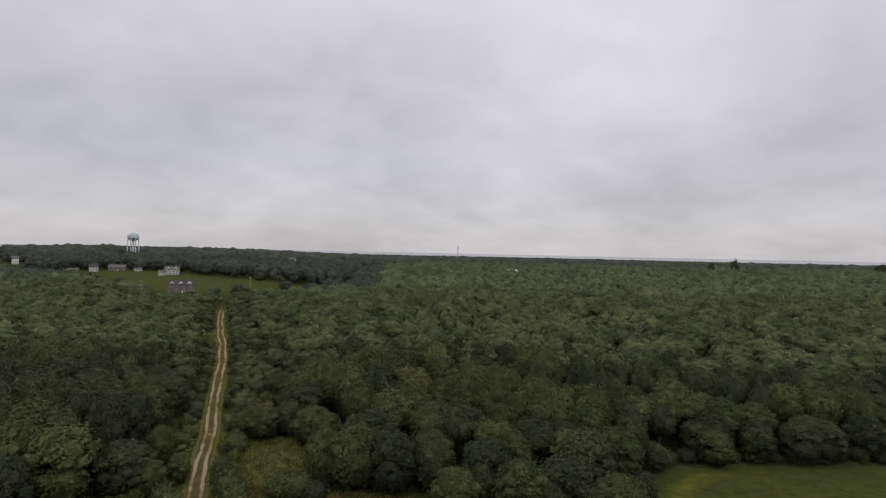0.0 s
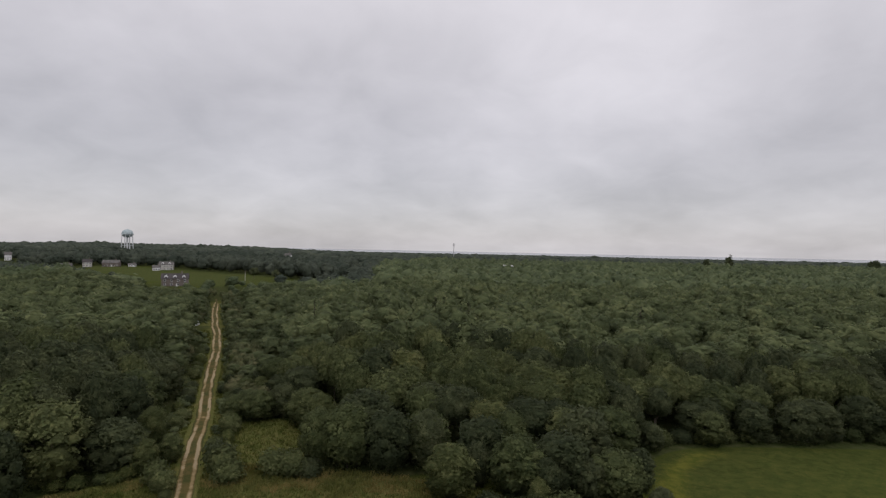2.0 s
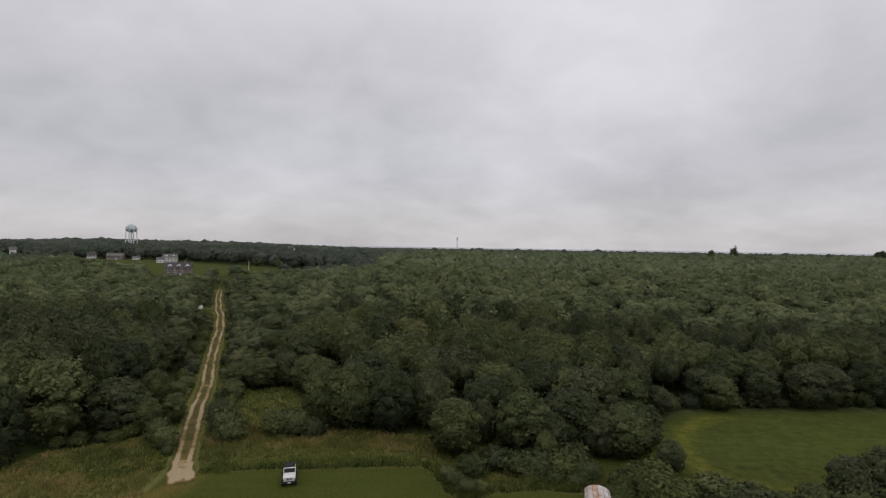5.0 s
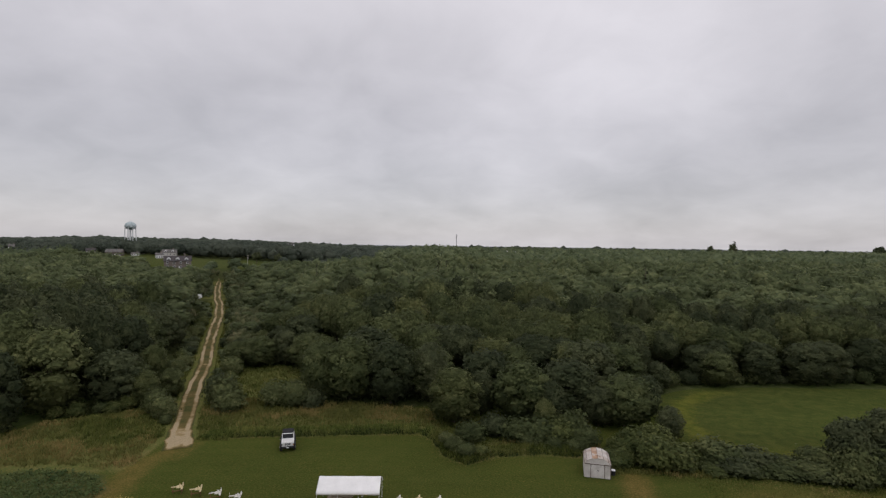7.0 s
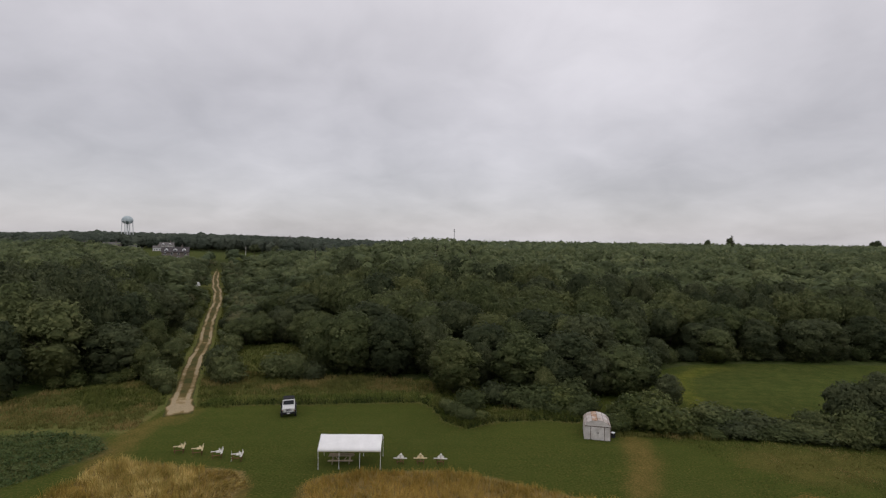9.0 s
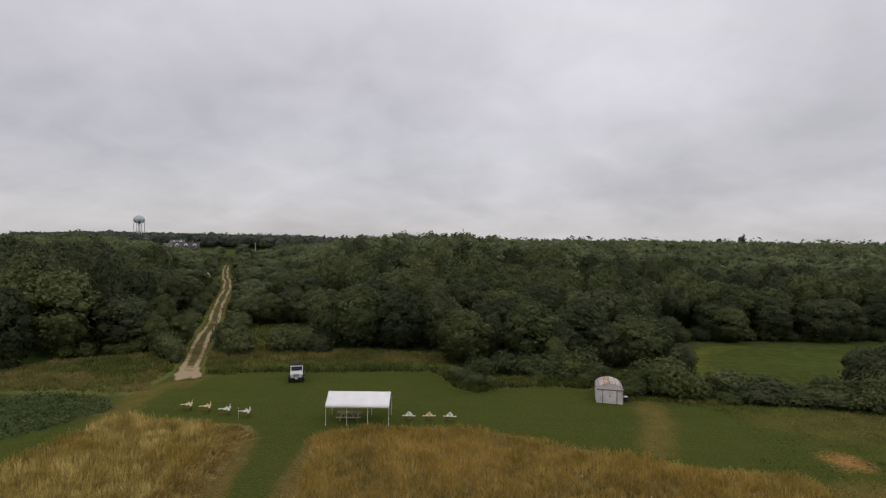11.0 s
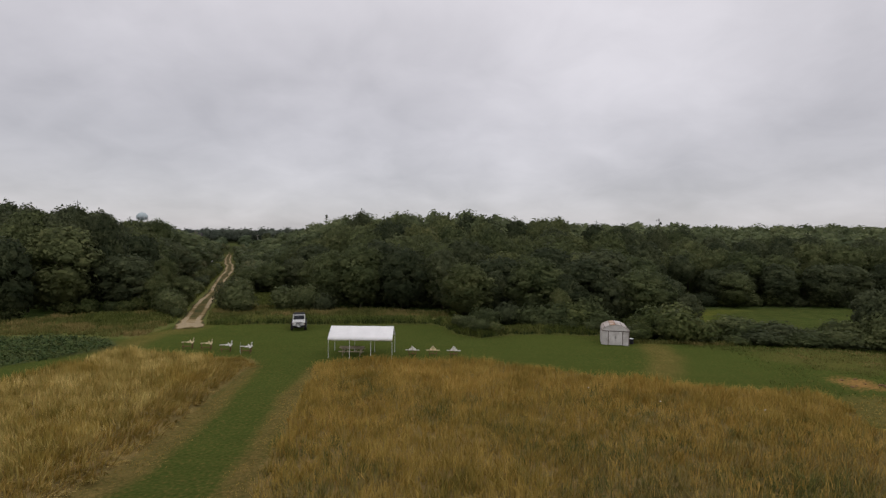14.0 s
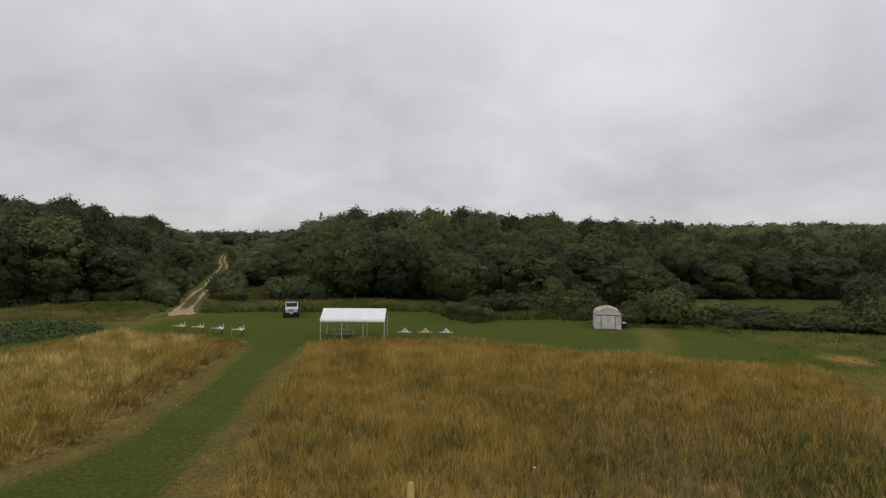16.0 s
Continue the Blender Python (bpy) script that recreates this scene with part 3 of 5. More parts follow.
# ---- dirt track: two pale wheel ruts with a brown strip between ----
def track_mesh():
    pts = []
    for (x0, y0), (x1, y1) in zip(TRACK, TRACK[1:]):
        k = max(2, int(math.hypot(x1 - x0, y1 - y0) / 1.2))
        pts += [(x0 + (x1 - x0) * u / k, y0 + (y1 - y0) * u / k) for u in range(k)]
    pts = np.array(pts + [TRACK[-1]])
    for _ in range(6):
        pts[1:-1] = (pts[:-2] + 2 * pts[1:-1] + pts[2:]) / 4
    s = np.r_[0, np.cumsum(np.hypot(*np.diff(pts, axis=0).T))]
    pts[:, 0] += (0.2 * np.sin(s / 8.0) + 0.35 * np.sin(s / 19.0)) * smooth(s, 50, 110)
    tan = np.gradient(pts, axis=0)
    tan /= np.hypot(*tan.T)[:, None]
    side = np.c_[tan[:, 1], -tan[:, 0]]
    across = np.linspace(-1, 1, 21)
    half = 1.45 + 0.35 * np.exp(-((s - 2) / 4.5) ** 2) + 0.3 * smooth(s, 60, 140)
    V, U = [], []
    for q in range(len(pts)):
        for a in across:
            jig = 0.05 * math.sin(s[q] * 1.9 + a * 3) + 0.09 * math.sin(s[q] * 0.7)
            p = pts[q] + side[q] * (a * half[q] + jig * abs(a))
            rut = 0.05 * math.exp(-((abs(a) - 0.55) / 0.2) ** 2)
            z = 0.075 - rut - 0.075 * abs(a) ** 6
            V.append((p[0], p[1], float(rise_of(p[0], p[1])) + float(uneven(p[0], p[1])) + z))
            U.append((a * 0.5 + 0.5, s[q]))
    w = len(across)
    i = np.arange(len(pts) * w).reshape(-1, w)
    F = np.stack([i[:-1, :-1], i[:-1, 1:], i[1:, 1:], i[1:, :-1]], -1).reshape(-1, 4)
    m = bpy.data.materials.new("sandy_track")
    m.use_nodes = True
    n, l = m.node_tree.nodes, m.node_tree.links
    bsdf = n["Principled BSDF"]
    bsdf.inputs["Roughness"].default_value = 0.95
    bsdf.inputs["Specular IOR Level"].default_value = 0.05
    at = n.new("ShaderNodeAttribute")
    at.attribute_name = "bare"
    tc = n.new("ShaderNodeTexCoord")
    t1, t2 = n.new("ShaderNodeTexNoise"), n.new("ShaderNodeTexNoise")
    t1.inputs["Scale"].default_value, t2.inputs["Scale"].default_value = 0.8, 6.0
    t1.inputs["Detail"].default_value = 5
    for t in (t1, t2):
        l.new(tc.outputs["Object"], t.inputs["Vector"])
    add = n.new("ShaderNodeMath")
    add.operation = "MULTIPLY_ADD"
    l.new(t1.outputs[0], add.inputs[0])
    add.inputs[1].default_value = 0.5
    l.new(at.outputs["Fac"], add.inputs[2])
    r = n.new("ShaderNodeValToRGB")
    l.new(add.outputs[0], r.inputs[0])
    e = r.color_ramp.elements
    e[0].position, e[0].color = 0.55, (0.062, 0.066, 0.022, 1)
    e[1].position, e[1].color = 1.15, (0.34, 0.27, 0.165, 1)
    k = e.new(0.78)
    k.color = (0.125, 0.096, 0.036, 1)
    k = e.new(0.92)
    k.color = (0.27, 0.20, 0.10, 1)
    sp = n.new("ShaderNodeMix")
    sp.data_type, sp.blend_type = "RGBA", "OVERLAY"
    sp.inputs[0].default_value = 0.35
    l.new(r.outputs[0], sp.inputs[6])
    l.new(t2.outputs[0], sp.inputs[7])
    l.new(sp.outputs[2], bsdf.inputs["Base Color"])
    bp = n.new("ShaderNodeBump")
    bp.inputs["Strength"].default_value, bp.inputs["Distance"].default_value = 0.6, 0.05
    l.new(t2.outputs[0], bp.inputs["Height"])
    l.new(bp.outputs[0], bsdf.inputs["Normal"])
    me = mesh_of("dirt_track", V, F, m, True)
    U = np.array(U)
    a = np.abs(U[:, 0] * 2 - 1)
    apron = np.exp(-((U[:, 1] - 3) / 6.5) ** 2)
    patch = np.exp(-((U[:, 1] - 47) / 3.0) ** 2) * 0.6
    wander = 0.09 * np.sin(U[:, 1] * 0.17 + 2.0 * (U[:, 0] > 0.5)) + 0.04 * np.sin(U[:, 1] * 0.53 + 3.0 * (U[:, 0] > 0.5))
    bare = np.exp(-((a - 0.58 + wander) / 0.28) ** 4) * (0.56 + 0.10 * np.sin(U[:, 1] * 0.61) * np.sin(U[:, 1] * 0.37 + 1) + 0.07 * np.sin(U[:, 1] * 0.23 + 2 * U[:, 0]))
    bare = np.maximum(bare, np.maximum(apron, patch) * (0.62 + 0.12 * np.sin(U[:, 1] * 1.7 + 5 * U[:, 0])) * (1 - smooth(a + 0.15 * np.sin(U[:, 1] * 1.3 + 9 * U[:, 0]), 0.7, 1.0)))
    bare = np.maximum(bare, (0.20 + 0.12 * np.sin(U[:, 1] * 0.31) * np.sin(U[:, 1] * 0.83)) * (1 - smooth(a, 0.6, 0.95))) * smooth(U[:, 1], -1, 1.0)
    me.attributes.new("bare", "FLOAT", "POINT").data.foreach_set("value", (bare + 0.2).astype(np.float32))
    return me


tagged(new("dirt_track", track_mesh()), "sandy double-rut dirt track running into the woods", "track", kind="structure")


# ---- foliage ----
ICO = {}
for sub in (1, 2):
    bm = bmesh.new()
    bmesh.ops.create_icosphere(bm, subdivisions=sub, radius=1.0)
    bm.verts.ensure_lookup_table()
    ICO[sub] = (np.array([v.co[:] for v in bm.verts]), np.array([[v.index for v in f.verts] for f in bm.faces]))
    bm.free()


def cards(points, normals, sizes, rng, single=False):
    """Leaf sprays: bent four-cornered sheets of uneven outline, two triangles each, or single slips."""
    k = len(points)
    nrm = normals / np.linalg.norm(normals, axis=1)[:, None]
    ref = rng.normal(size=(k, 3))
    t = np.cross(nrm, ref)
    t /= np.linalg.norm(t, axis=1)[:, None] + 1e-9
    b = np.cross(nrm, t)
    s = sizes[:, None]
    j = lambda: rng.uniform(0.65, 1.2, (k, 1))
    bend = nrm * s * rng.uniform(-0.35, 0.05, (k, 1))
    if single:
        V = np.stack([points + t * s * j() + bend, points + (b * 0.9 - t * 0.35) * s * j(), points - (b * 0.8 + t * 0.45) * s * j()], 1).reshape(-1, 3)
        return V, np.arange(k * 3).reshape(-1, 3)
    V = np.stack([points + t * s * j() + bend, points + b * s * 0.6 * j(), points - t * s * j() + bend, points - b * s * 0.6 * j()], 1).reshape(-1, 3)
    i = np.arange(k)[:, None] * 4
    F = np.concatenate([i + [0, 1, 3], i + [1, 2, 3]])
    return V, F


def crown(rng, radius, low, high, lobes, count, size, core=1, tight=0.34, single=False, fill=0.78, shag=1.16, lift=0.3):
    """A crown of leaf sprays round uneven lobes; low and high: its heights."""
    mid, half = (low + high) / 2, (high - low) / 2
    C, R = [], []
    for q in range(lobes):
        u = (q + 0.5) / lobes
        ang = q * 2.4 + rng.uniform(-0.4, 0.4)
        up = 1 - 1.9 * u + rng.uniform(-0.12, 0.12)
        flat = math.sqrt(max(0.05, 1 - min(1, up * up)))
        r = radius * rng.uniform(tight * 0.65, tight * 1.4)
        C.append((math.cos(ang) * flat * (radius - r) * rng.uniform(0.75, 1.1), math.sin(ang) * flat * (radius - r) * rng.uniform(0.75, 1.1), mid + up * (half - r * 0.8)))
        R.append(r)
    # a stack of large rounds fills the dome, so that the lobes stand only a little proud of it
    stack = max(1, round((half - 0.72 * radius) / (0.5 * radius)) + 1) if half > 0.72 * radius else 1
    for q in range(stack):
        u = q / max(1, stack - 1) * 2 - 1 if stack > 1 else 0.0
        C.append((0, 0, mid + u * (half - 0.74 * min(radius, half))))
        R.append(min(radius, half) * (fill - 0.1 * max(u, 0)))
    C, R = np.array(C), np.array(R)
    V, F, S, base = [], [], [], 0
    iv, if_ = ICO[core]
    axis = np.array((radius, radius, half))
    for c, r in zip(C, R):
        v = iv * (r * 0.92 * rng.uniform(0.86, 1.1, (len(iv), 1))) + c
        V.append(v)
        S.append(iv * 0.6 + 0.95 * (v - (0, 0, mid)) / axis + (0, 0, lift - 0.15))
        F.append(if_ + base)
        base += len(v)
    P, N = [], []
    need = count
    while need > 0:
        k = need * 2 + 20
        q = rng.choice(len(C), k, p=R ** 2 / (R ** 2).sum())
        d = rng.normal(size=(k, 3))
        d /= np.linalg.norm(d, axis=1)[:, None]
        out = rng.uniform(0.9, shag, k) + rng.uniform(0.05, 0.28, k) * (rng.random(k) < 0.14)
        p = C[q] + d * (R[q] * out)[:, None]
        deep = (np.linalg.norm(p[:, None] - C[None], axis=2) < R[None] * 0.8).any(1)
        ok = ~deep & (p[:, 2] > max(low, 0.05)) & ((d[:, 2] > -0.35) | (rng.random(k) < 0.3))
        P.append(p[ok][:need])
        N.append(d[ok][:need])
        need -= len(P[-1])
    P, N = np.concatenate(P), np.concatenate(N)
    v, f = cards(P, N * 0.9 + rng.normal(size=P.shape) * 0.42 + (0, 0, 0.25), size * rng.uniform(0.45, 1.5, len(P)), rng, single)
    V.append(v)
    F.append(f + base)
    way = N * 0.6 + 0.95 * (P - (0, 0, mid)) / axis + rng.normal(size=P.shape) * 0.22 + (0, 0, lift)
    S.append(np.repeat(way, len(v) // len(P), axis=0))
    S = np.concatenate(S)
    return np.concatenate(V), np.concatenate(F), S / np.linalg.norm(S, axis=1)[:, None]


def leaf_mesh(name, V, F, S, mat):
    me = mesh_of(name, V, F, mat)
    me.attributes.new("clump", "FLOAT_VECTOR", "POINT").data.foreach_set("vector", np.asarray(S, np.float32).ravel())
    return me


def limbs(rng, height, r, spread, count):
    bm = rod((0, 0, -0.15), (0.06 * height * rng.uniform(-1, 1), 0, height * 0.55), r, r * 0.6, 7)
    top = Vector((0, 0, height * 0.5))
    for q in range(count):
        a = q * 2.4 + rng.uniform(0, 1)
        start = Vector((0, 0, height * rng.uniform(0.2, 0.5)))
        end = start + Vector((math.cos(a) * spread * 0.6, math.sin(a) * spread * 0.6, height * rng.uniform(0.18, 0.33)))
        rod(start, end, r * 0.42, r * 0.15, 5, bm)
    return bm


def tree_kind(seed, height, radius, low, lobes, count, size, leaf, label, tight=0.34):
    rng = np.random.default_rng(seed)
    t = thing("tree", pose(0, -800, 0), label, "tree", "woodland trees")
    part("trunk", limbs(rng, height, 0.016 * height, radius, 5), BARK, t, "grey-brown bark")
    c = new("crown", leaf_mesh("crown", *crown(rng, radius, low, height, lobes, int(3.4 * count), size * 0.66, 1, tight, True, 0.74, 1.30, 0.06), leaf))
    c.parent = t
    return t



TREES = [
    tree_kind(11, 12, 4.2, 0.5, 26, 1050, 0.42, LEAF, "rounded green oak tree at the wood's edge", 0.27),
    tree_kind(12, 12, 3.7, 0.4, 22, 1000, 0.40, LEAF_DARK, "dark green deciduous tree at the wood's edge", 0.26),
    tree_kind(13, 12, 4.6, 0.6, 30, 1100, 0.43, LEAF, "broad-crowned green oak tree at the wood's edge", 0.25),
    tree_kind(14, 12, 3.9, 0.5, 18, 1000, 0.41, LEAF_LIGHT, "light green leafy tree at the wood's edge", 0.30),
    tree_kind(16, 12, 4.4, 0.4, 30, 1100, 0.42, LEAF_DARK, "dense dark-leaved tree at the wood's edge", 0.25),
    tree_kind(17, 12, 4.2, 4.2, 18, 950, 0.42, LEAF, "domed green oak crown in dense woodland", 0.34),
    tree_kind(18, 12, 4.0, 4.6, 15, 900, 0.41, LEAF_DARK, "dark green domed tree in dense woodland", 0.36),
    tree_kind(19, 12, 4.4, 4.0, 22, 1000, 0.43, LEAF, "broad green deciduous tree in dense woodland", 0.30),
    tree_kind(20, 12, 3.8, 4.8, 14, 900, 0.40, LEAF_LIGHT, "light green domed tree in dense woodland", 0.38),
    tree_kind(21, 12, 4.1, 3.6, 13, 950, 0.42, LEAF, "uneven open-crowned green tree in dense woodland", 0.40),
]
EDGE_KINDS, INNER_KINDS = (0, 0, 1, 1, 2, 2, 3, 4, 4), (5, 5, 5, 6, 6, 6, 7, 7, 7, 8, 9, 9)


def shrub_kind(seed, leaf, label, count=640, size=0.26, lobes=13):
    rng = np.random.default_rng(seed)
    t = thing("shrub", pose(0, -820, 0), label, "shrub", "shrubs")
    bm = bmesh.new()
    for q in range(5):
        a = q * 1.3
        rod((0.1 * math.cos(a), 0.1 * math.sin(a), -0.1), (0.8 * math.cos(a), 0.8 * math.sin(a), 1.6), 0.04, 0.015, 5, bm)
    part("stems", bm, BARK, t, "thin brown stems")
    f = new("foliage", leaf_mesh("foliage", *crown(rng, 1.75, 0.0, 3.0, lobes, int(2.3 * count), size * 0.78, 1, 0.44, True, 0.34, 2.0, 0.15), leaf))
    f.parent = t
    return t


SHRUBS = [
    shrub_kind(31, LEAF, "rounded green shrub beside the meadow"),
    shrub_kind(32, LEAF_VINE, "light green vine-covered shrub beside the lawn"),
    shrub_kind(33, LEAF_DARK, "dark green thicket shrub beside the meadow"),
    shrub_kind(34, LEAF, "bushy green shrub with uneven sprays", 680, 0.24, 15),
    shrub_kind(35, LEAF_VINE, "light green tangle of vines over a shrub", 700, 0.26, 16),
]


def put(kinds, q, x, y, width, height, spin):
    """A copy of a plant at a place, with its own width and height in metres."""
    src = kinds[q % len(kinds)]
    ref = (4.0, 12.0) if kinds is TREES else (1.85, 3.1)
    m = Matrix.LocRotScale((x, y, float(rise_of(x, y)) + float(uneven(x, y)) - 0.03), Euler((0, 0, spin)), (width / 2 / ref[0], width / 2 / ref[0], height / ref[1]))
    return copy_thing(src, m)


def canopy_height(x, y):
    """Low scrub beside the track and before the far field, tall woods away from it."""
    far = y + np.where(x < -50, 36, 0) + np.where(x > 40, -6, 0)
    full = np.interp(far, [78, 88, 100, 122, 146, 165, 200, 300], [7.8, 9.6, 11.9, 14.6, 16.6, 17.9, 18.5, 18.8])
    full = np.where(x < -50, np.minimum(full, 15.5) * (1 + 0.125 * smooth(-x / np.maximum(y, 1.0), 0.62, 0.78)), full)
    full = full + (1.8 + 0.5 * (1 - smooth(y, 132, 160))) * smooth(x, -46, -30) * (1 - smooth(x, 2, 22)) * smooth(y, 98, 118)
    full = full + 1.3 * smooth(x, 12, 22) * (1 - smooth(x, 46, 56)) * smooth(y, 98, 114) * (1 - smooth(y, 136, 160))
    full = np.where((x > 36) & (y < 135), np.minimum(full, 5.6 + 0.42 * (y - 99)), full)
    s = x - np.interp(y, [t[1] for t in TRACK], [t[0] for t in TRACK])
    low = np.where(s > 0, smooth(s, 9, 34), smooth(-s, 4, 18))
    h = 4.6 + (full - 4.6) * np.where(y < 380, low, 1)
    # the ground falls away before the far field: trees there stay below the slope's brow
    t = x / np.maximum(y, 1.0)
    brow = np.interp(t, [-0.95, -0.88, -0.84, -0.77, -0.70, -0.62, -0.54, -0.46, -0.40, -0.28, -0.20, -0.13], [1500, 660, 660, 640, 510, 475, 362, 372, 400, 450, 560, 1500])
    lim = 39.5 - 35.0 * y / brow - rise_of(x, y)
    lim = np.where((t > -0.60) & (t < -0.44), np.minimum(lim, 22.8 - 15.5 * y / 372 - rise_of(x, y)), lim)
    return np.where((y < brow) & (y > 150), np.minimum(h, np.maximum(lim, np.where((t > -0.49) & (t < -0.2), 8.0, 5.0))), h)


def wooded(x, y, margin=0.0):
    ok = (inside(x, y, OPEN_FRONT) > 1.0 + margin) & (inside(x, y, FIELD) > 1.2 + margin) & (inside(x, y, FAR_FIELD) > 5) & (along(x, y, [(-712, 828), (-560, 650)]) > 16) & (inside(x, y, GLADE) > 0.8 + margin)
    d = along(x, y, TRACK)
    left = x < np.interp(y, [t[1] for t in TRACK], [t[0] for t in TRACK])
    gap = np.where(left, np.interp(y, [80, 120, 200, 330], [8.6, 8.4, 6.5, 5.0]), np.interp(y, [80, 100, 120, 200, 330], [7.0, 5.5, 5.5, 5.0, 4.5]))
    return ok & (d > gap + margin * 0.6)


def scatter(rng, x0, x1, y0, y1, step, jitter=0.38):
    gx = np.arange(x0, x1, step)
    gy = np.arange(y0, y1, step * 0.9)
    X, Y = np.meshgrid(gx, gy)
    X = X + (np.arange(len(gy)) % 2)[:, None] * step / 2
    X = X.ravel() + rng.uniform(-jitter, jitter, X.size) * step
    Y = Y.ravel() + rng.uniform(-jitter, jitter, Y.size) * step
    return X, Y


def in_view(x, y, spare=14):
    return np.abs(x) < 0.875 * np.maximum(y, 0) + spare


NEAR_END = 136.0
rng = np.random.default_rng(5)
X, Y = scatter(rng, -150, 150, 50, NEAR_END, 7.0, 0.33)
ok = wooded(X, Y) & in_view(X, Y, 10)
for x, y in zip(X[ok], Y[ok]):
    big = rng.uniform(0, 1)
    h = float(canopy_height(x, y)) * (0.74 + 0.30 * rng.random() + 0.05 * float(lump(x, y, 11, 2)))
    rim = min(float(inside(x, y, OPEN_FRONT)), float(inside(x, y, FIELD)), float(inside(x, y, GLADE)), float(along(x, y, TRACK)) - 7)
    put(TREES, int(rng.choice((EDGE_KINDS if rim < 8 else INNER_KINDS) if -45 < x < 32 else ((0, 1, 1, 4, 4) if rim < 8 else (5, 6, 6, 7)))), x, y, min(6.6 + 4.0 * big, 1.05 * h), h, rng.uniform(0, 6.28))

# trees that stand out before the wood: x, y, width, height, kind
for x, y, w, h, q in [(0.3, 76.2, 8.4, 7.9, 3), (4.6, 80.5, 4.6, 6.6, 1), (10.4, 77.8, 8.8, 8.8, 0), (17.6, 79.4, 9.4, 8.8, 4), (14.2, 75.4, 5.6, 6.6, 1), (13.0, 72.8, 3.4, 4.8, 3), (25.4, 76.6, 8.0, 7.4, 2), (30.4, 81.0, 5.0, 6.4, 1),
                      (21.6, 76.4, 5.0, 6.2, 4), (-10.0, 85.0, 8.0, 10.0, 4), (-17.0, 86.0, 8.5, 10.4, 2), (-3.5, 86.5, 7.5, 9.6, 1), (29.9, 71.4, 4.2, 4.4, 1), (-48.9, 81.8, 4.8, 5.6, 3), (-52.2, 83.4, 5.6, 7.0, 0), (-46.8, 86.2, 4.0, 5.0, 0), (-53.2, 91.6, 5.5, 7.5, 3),
                      (-39.9, 107.4, 6.2, 6.4, 2), (-45.4, 108.1, 5.0, 5.2, 0), (-35.4, 110.1, 6.0, 7.4, 4), (-22.1, 87.2, 6.5, 9.4, 2), (47.3, 62.4, 5.0, 6.2, 4), (51.6, 62.7, 6.0, 7.2, 1)]:
    put(TREES, q, x, y, w, h, rng.uniform(-0.5, 6.6))

# shrubs: x, y, width, height, kind
for x, y, w, h, q in [(-42.6, 75.9, 3.6, 3.0, 0), (-45.1, 78.5, 3.4, 3.2, 3), (-36.0, 81.6, 4.6, 4.2, 0), (-34.3, 79.6, 4.2, 3.0, 3), (-38.3, 84.4, 4.0, 4.0, 2), (-28.2, 83.2, 4.8, 3.3, 0), (-25.2, 82.6, 5.0, 3.5, 3),
                      (-22.4, 82.4, 3.8, 2.5, 2), (-41.9, 91.4, 3.0, 2.2, 3), (-42.8, 100.1, 4.0, 3.2, 0), (-40.9, 94.8, 2.4, 1.8, 1),
                      (9.3, 70.2, 4.8, 2.5, 3), (11.8, 69.8, 5.0, 2.9, 0), (14.4, 69.8, 5.0, 2.7, 4), (17.2, 68.8, 4.4, 2.3, 3), (10.6, 68.2, 3.0, 1.5, 0), (13.2, 67.8, 3.2, 1.5, 3), (16.0, 67.2, 3.0, 1.4, 0), (5.9, 71.6, 3.8, 2.6, 2), (16.2, 70.6, 4.2, 3.6, 0), (2.5, 69.5, 3.6, 2.2, 3), (1.7, 63.7, 2.4, 1.2, 3), (0.3, 65.3, 2.2, 1.4, 0), (-0.7, 67.4, 2.0, 1.2, 0), (3.6, 64.3, 2.0, 0.9, 1),
                      (-51.5, 78.2, 2.6, 1.5, 1), (-41.0, 73.6, 1.6, 1.2, 3)]:
    put(SHRUBS, q, x, y, w, h, rng.uniform(-0.5, 6.6))
for q in range(54):
    x = 19.8 + q * 0.9 + rng.uniform(-0.5, 0.5)
    back_row = (q // 2) % 2
    grow = rng.uniform(0.4, 1.4)
    y = np.interp(x, [19, 26, 32, 38, 48, 62, 70], [62.8, 62.8, 61.5, 60.4, 58.7, 57.8, 57.6]) + back_row * 2.8 + rng.uniform(-0.8, 0.8)
    h = (2.0 + 0.9 * back_row) * (1 - 0.42 * smooth(x, 28, 30.5) * (1 - smooth(x, 42, 45))) * grow + 1.6 * math.exp(-((x - 47.5) / 3.5) ** 2) + 0.8 * math.exp(-((x - 23) / 3.0) ** 2) + 0.02 * max(0, x - 40)
    put(SHRUBS, [4, 1, 4, 1, 0][q % 5] if x < 30 else [0, 3, 2, 3, 2, 1, 0][q % 7], x, y, rng.uniform(2.0, 3.3) + 1.5 * grow, h, rng.uniform(0, 6.28))
for x in np.arange(-61, -48, 2.6):
    y = np.interp(x, [-61, -58.5, -54, -48], [68, 74.5, 77, 81.5])
    put(SHRUBS, int(rng.integers(0, 4)), x, y + rng.uniform(0, 0.8), rng.uniform(2.4, 3.4), rng.uniform(1.3, 2.4), rng.uniform(0, 6.28))
for y in np.arange(90, 180, 5.5):
    tx = float(np.interp(y, [t[1] for t in TRACK], [t[0] for t in TRACK]))
    for sgn in (-1, 1):
        put(SHRUBS, int(rng.integers(0, 4)), tx + sgn * rng.uniform(4.2, 6.4), y + rng.uniform(-2, 2), rng.uniform(2.0, 3.6), rng.uniform(1.4, 2.8), rng.uniform(0, 6.28))
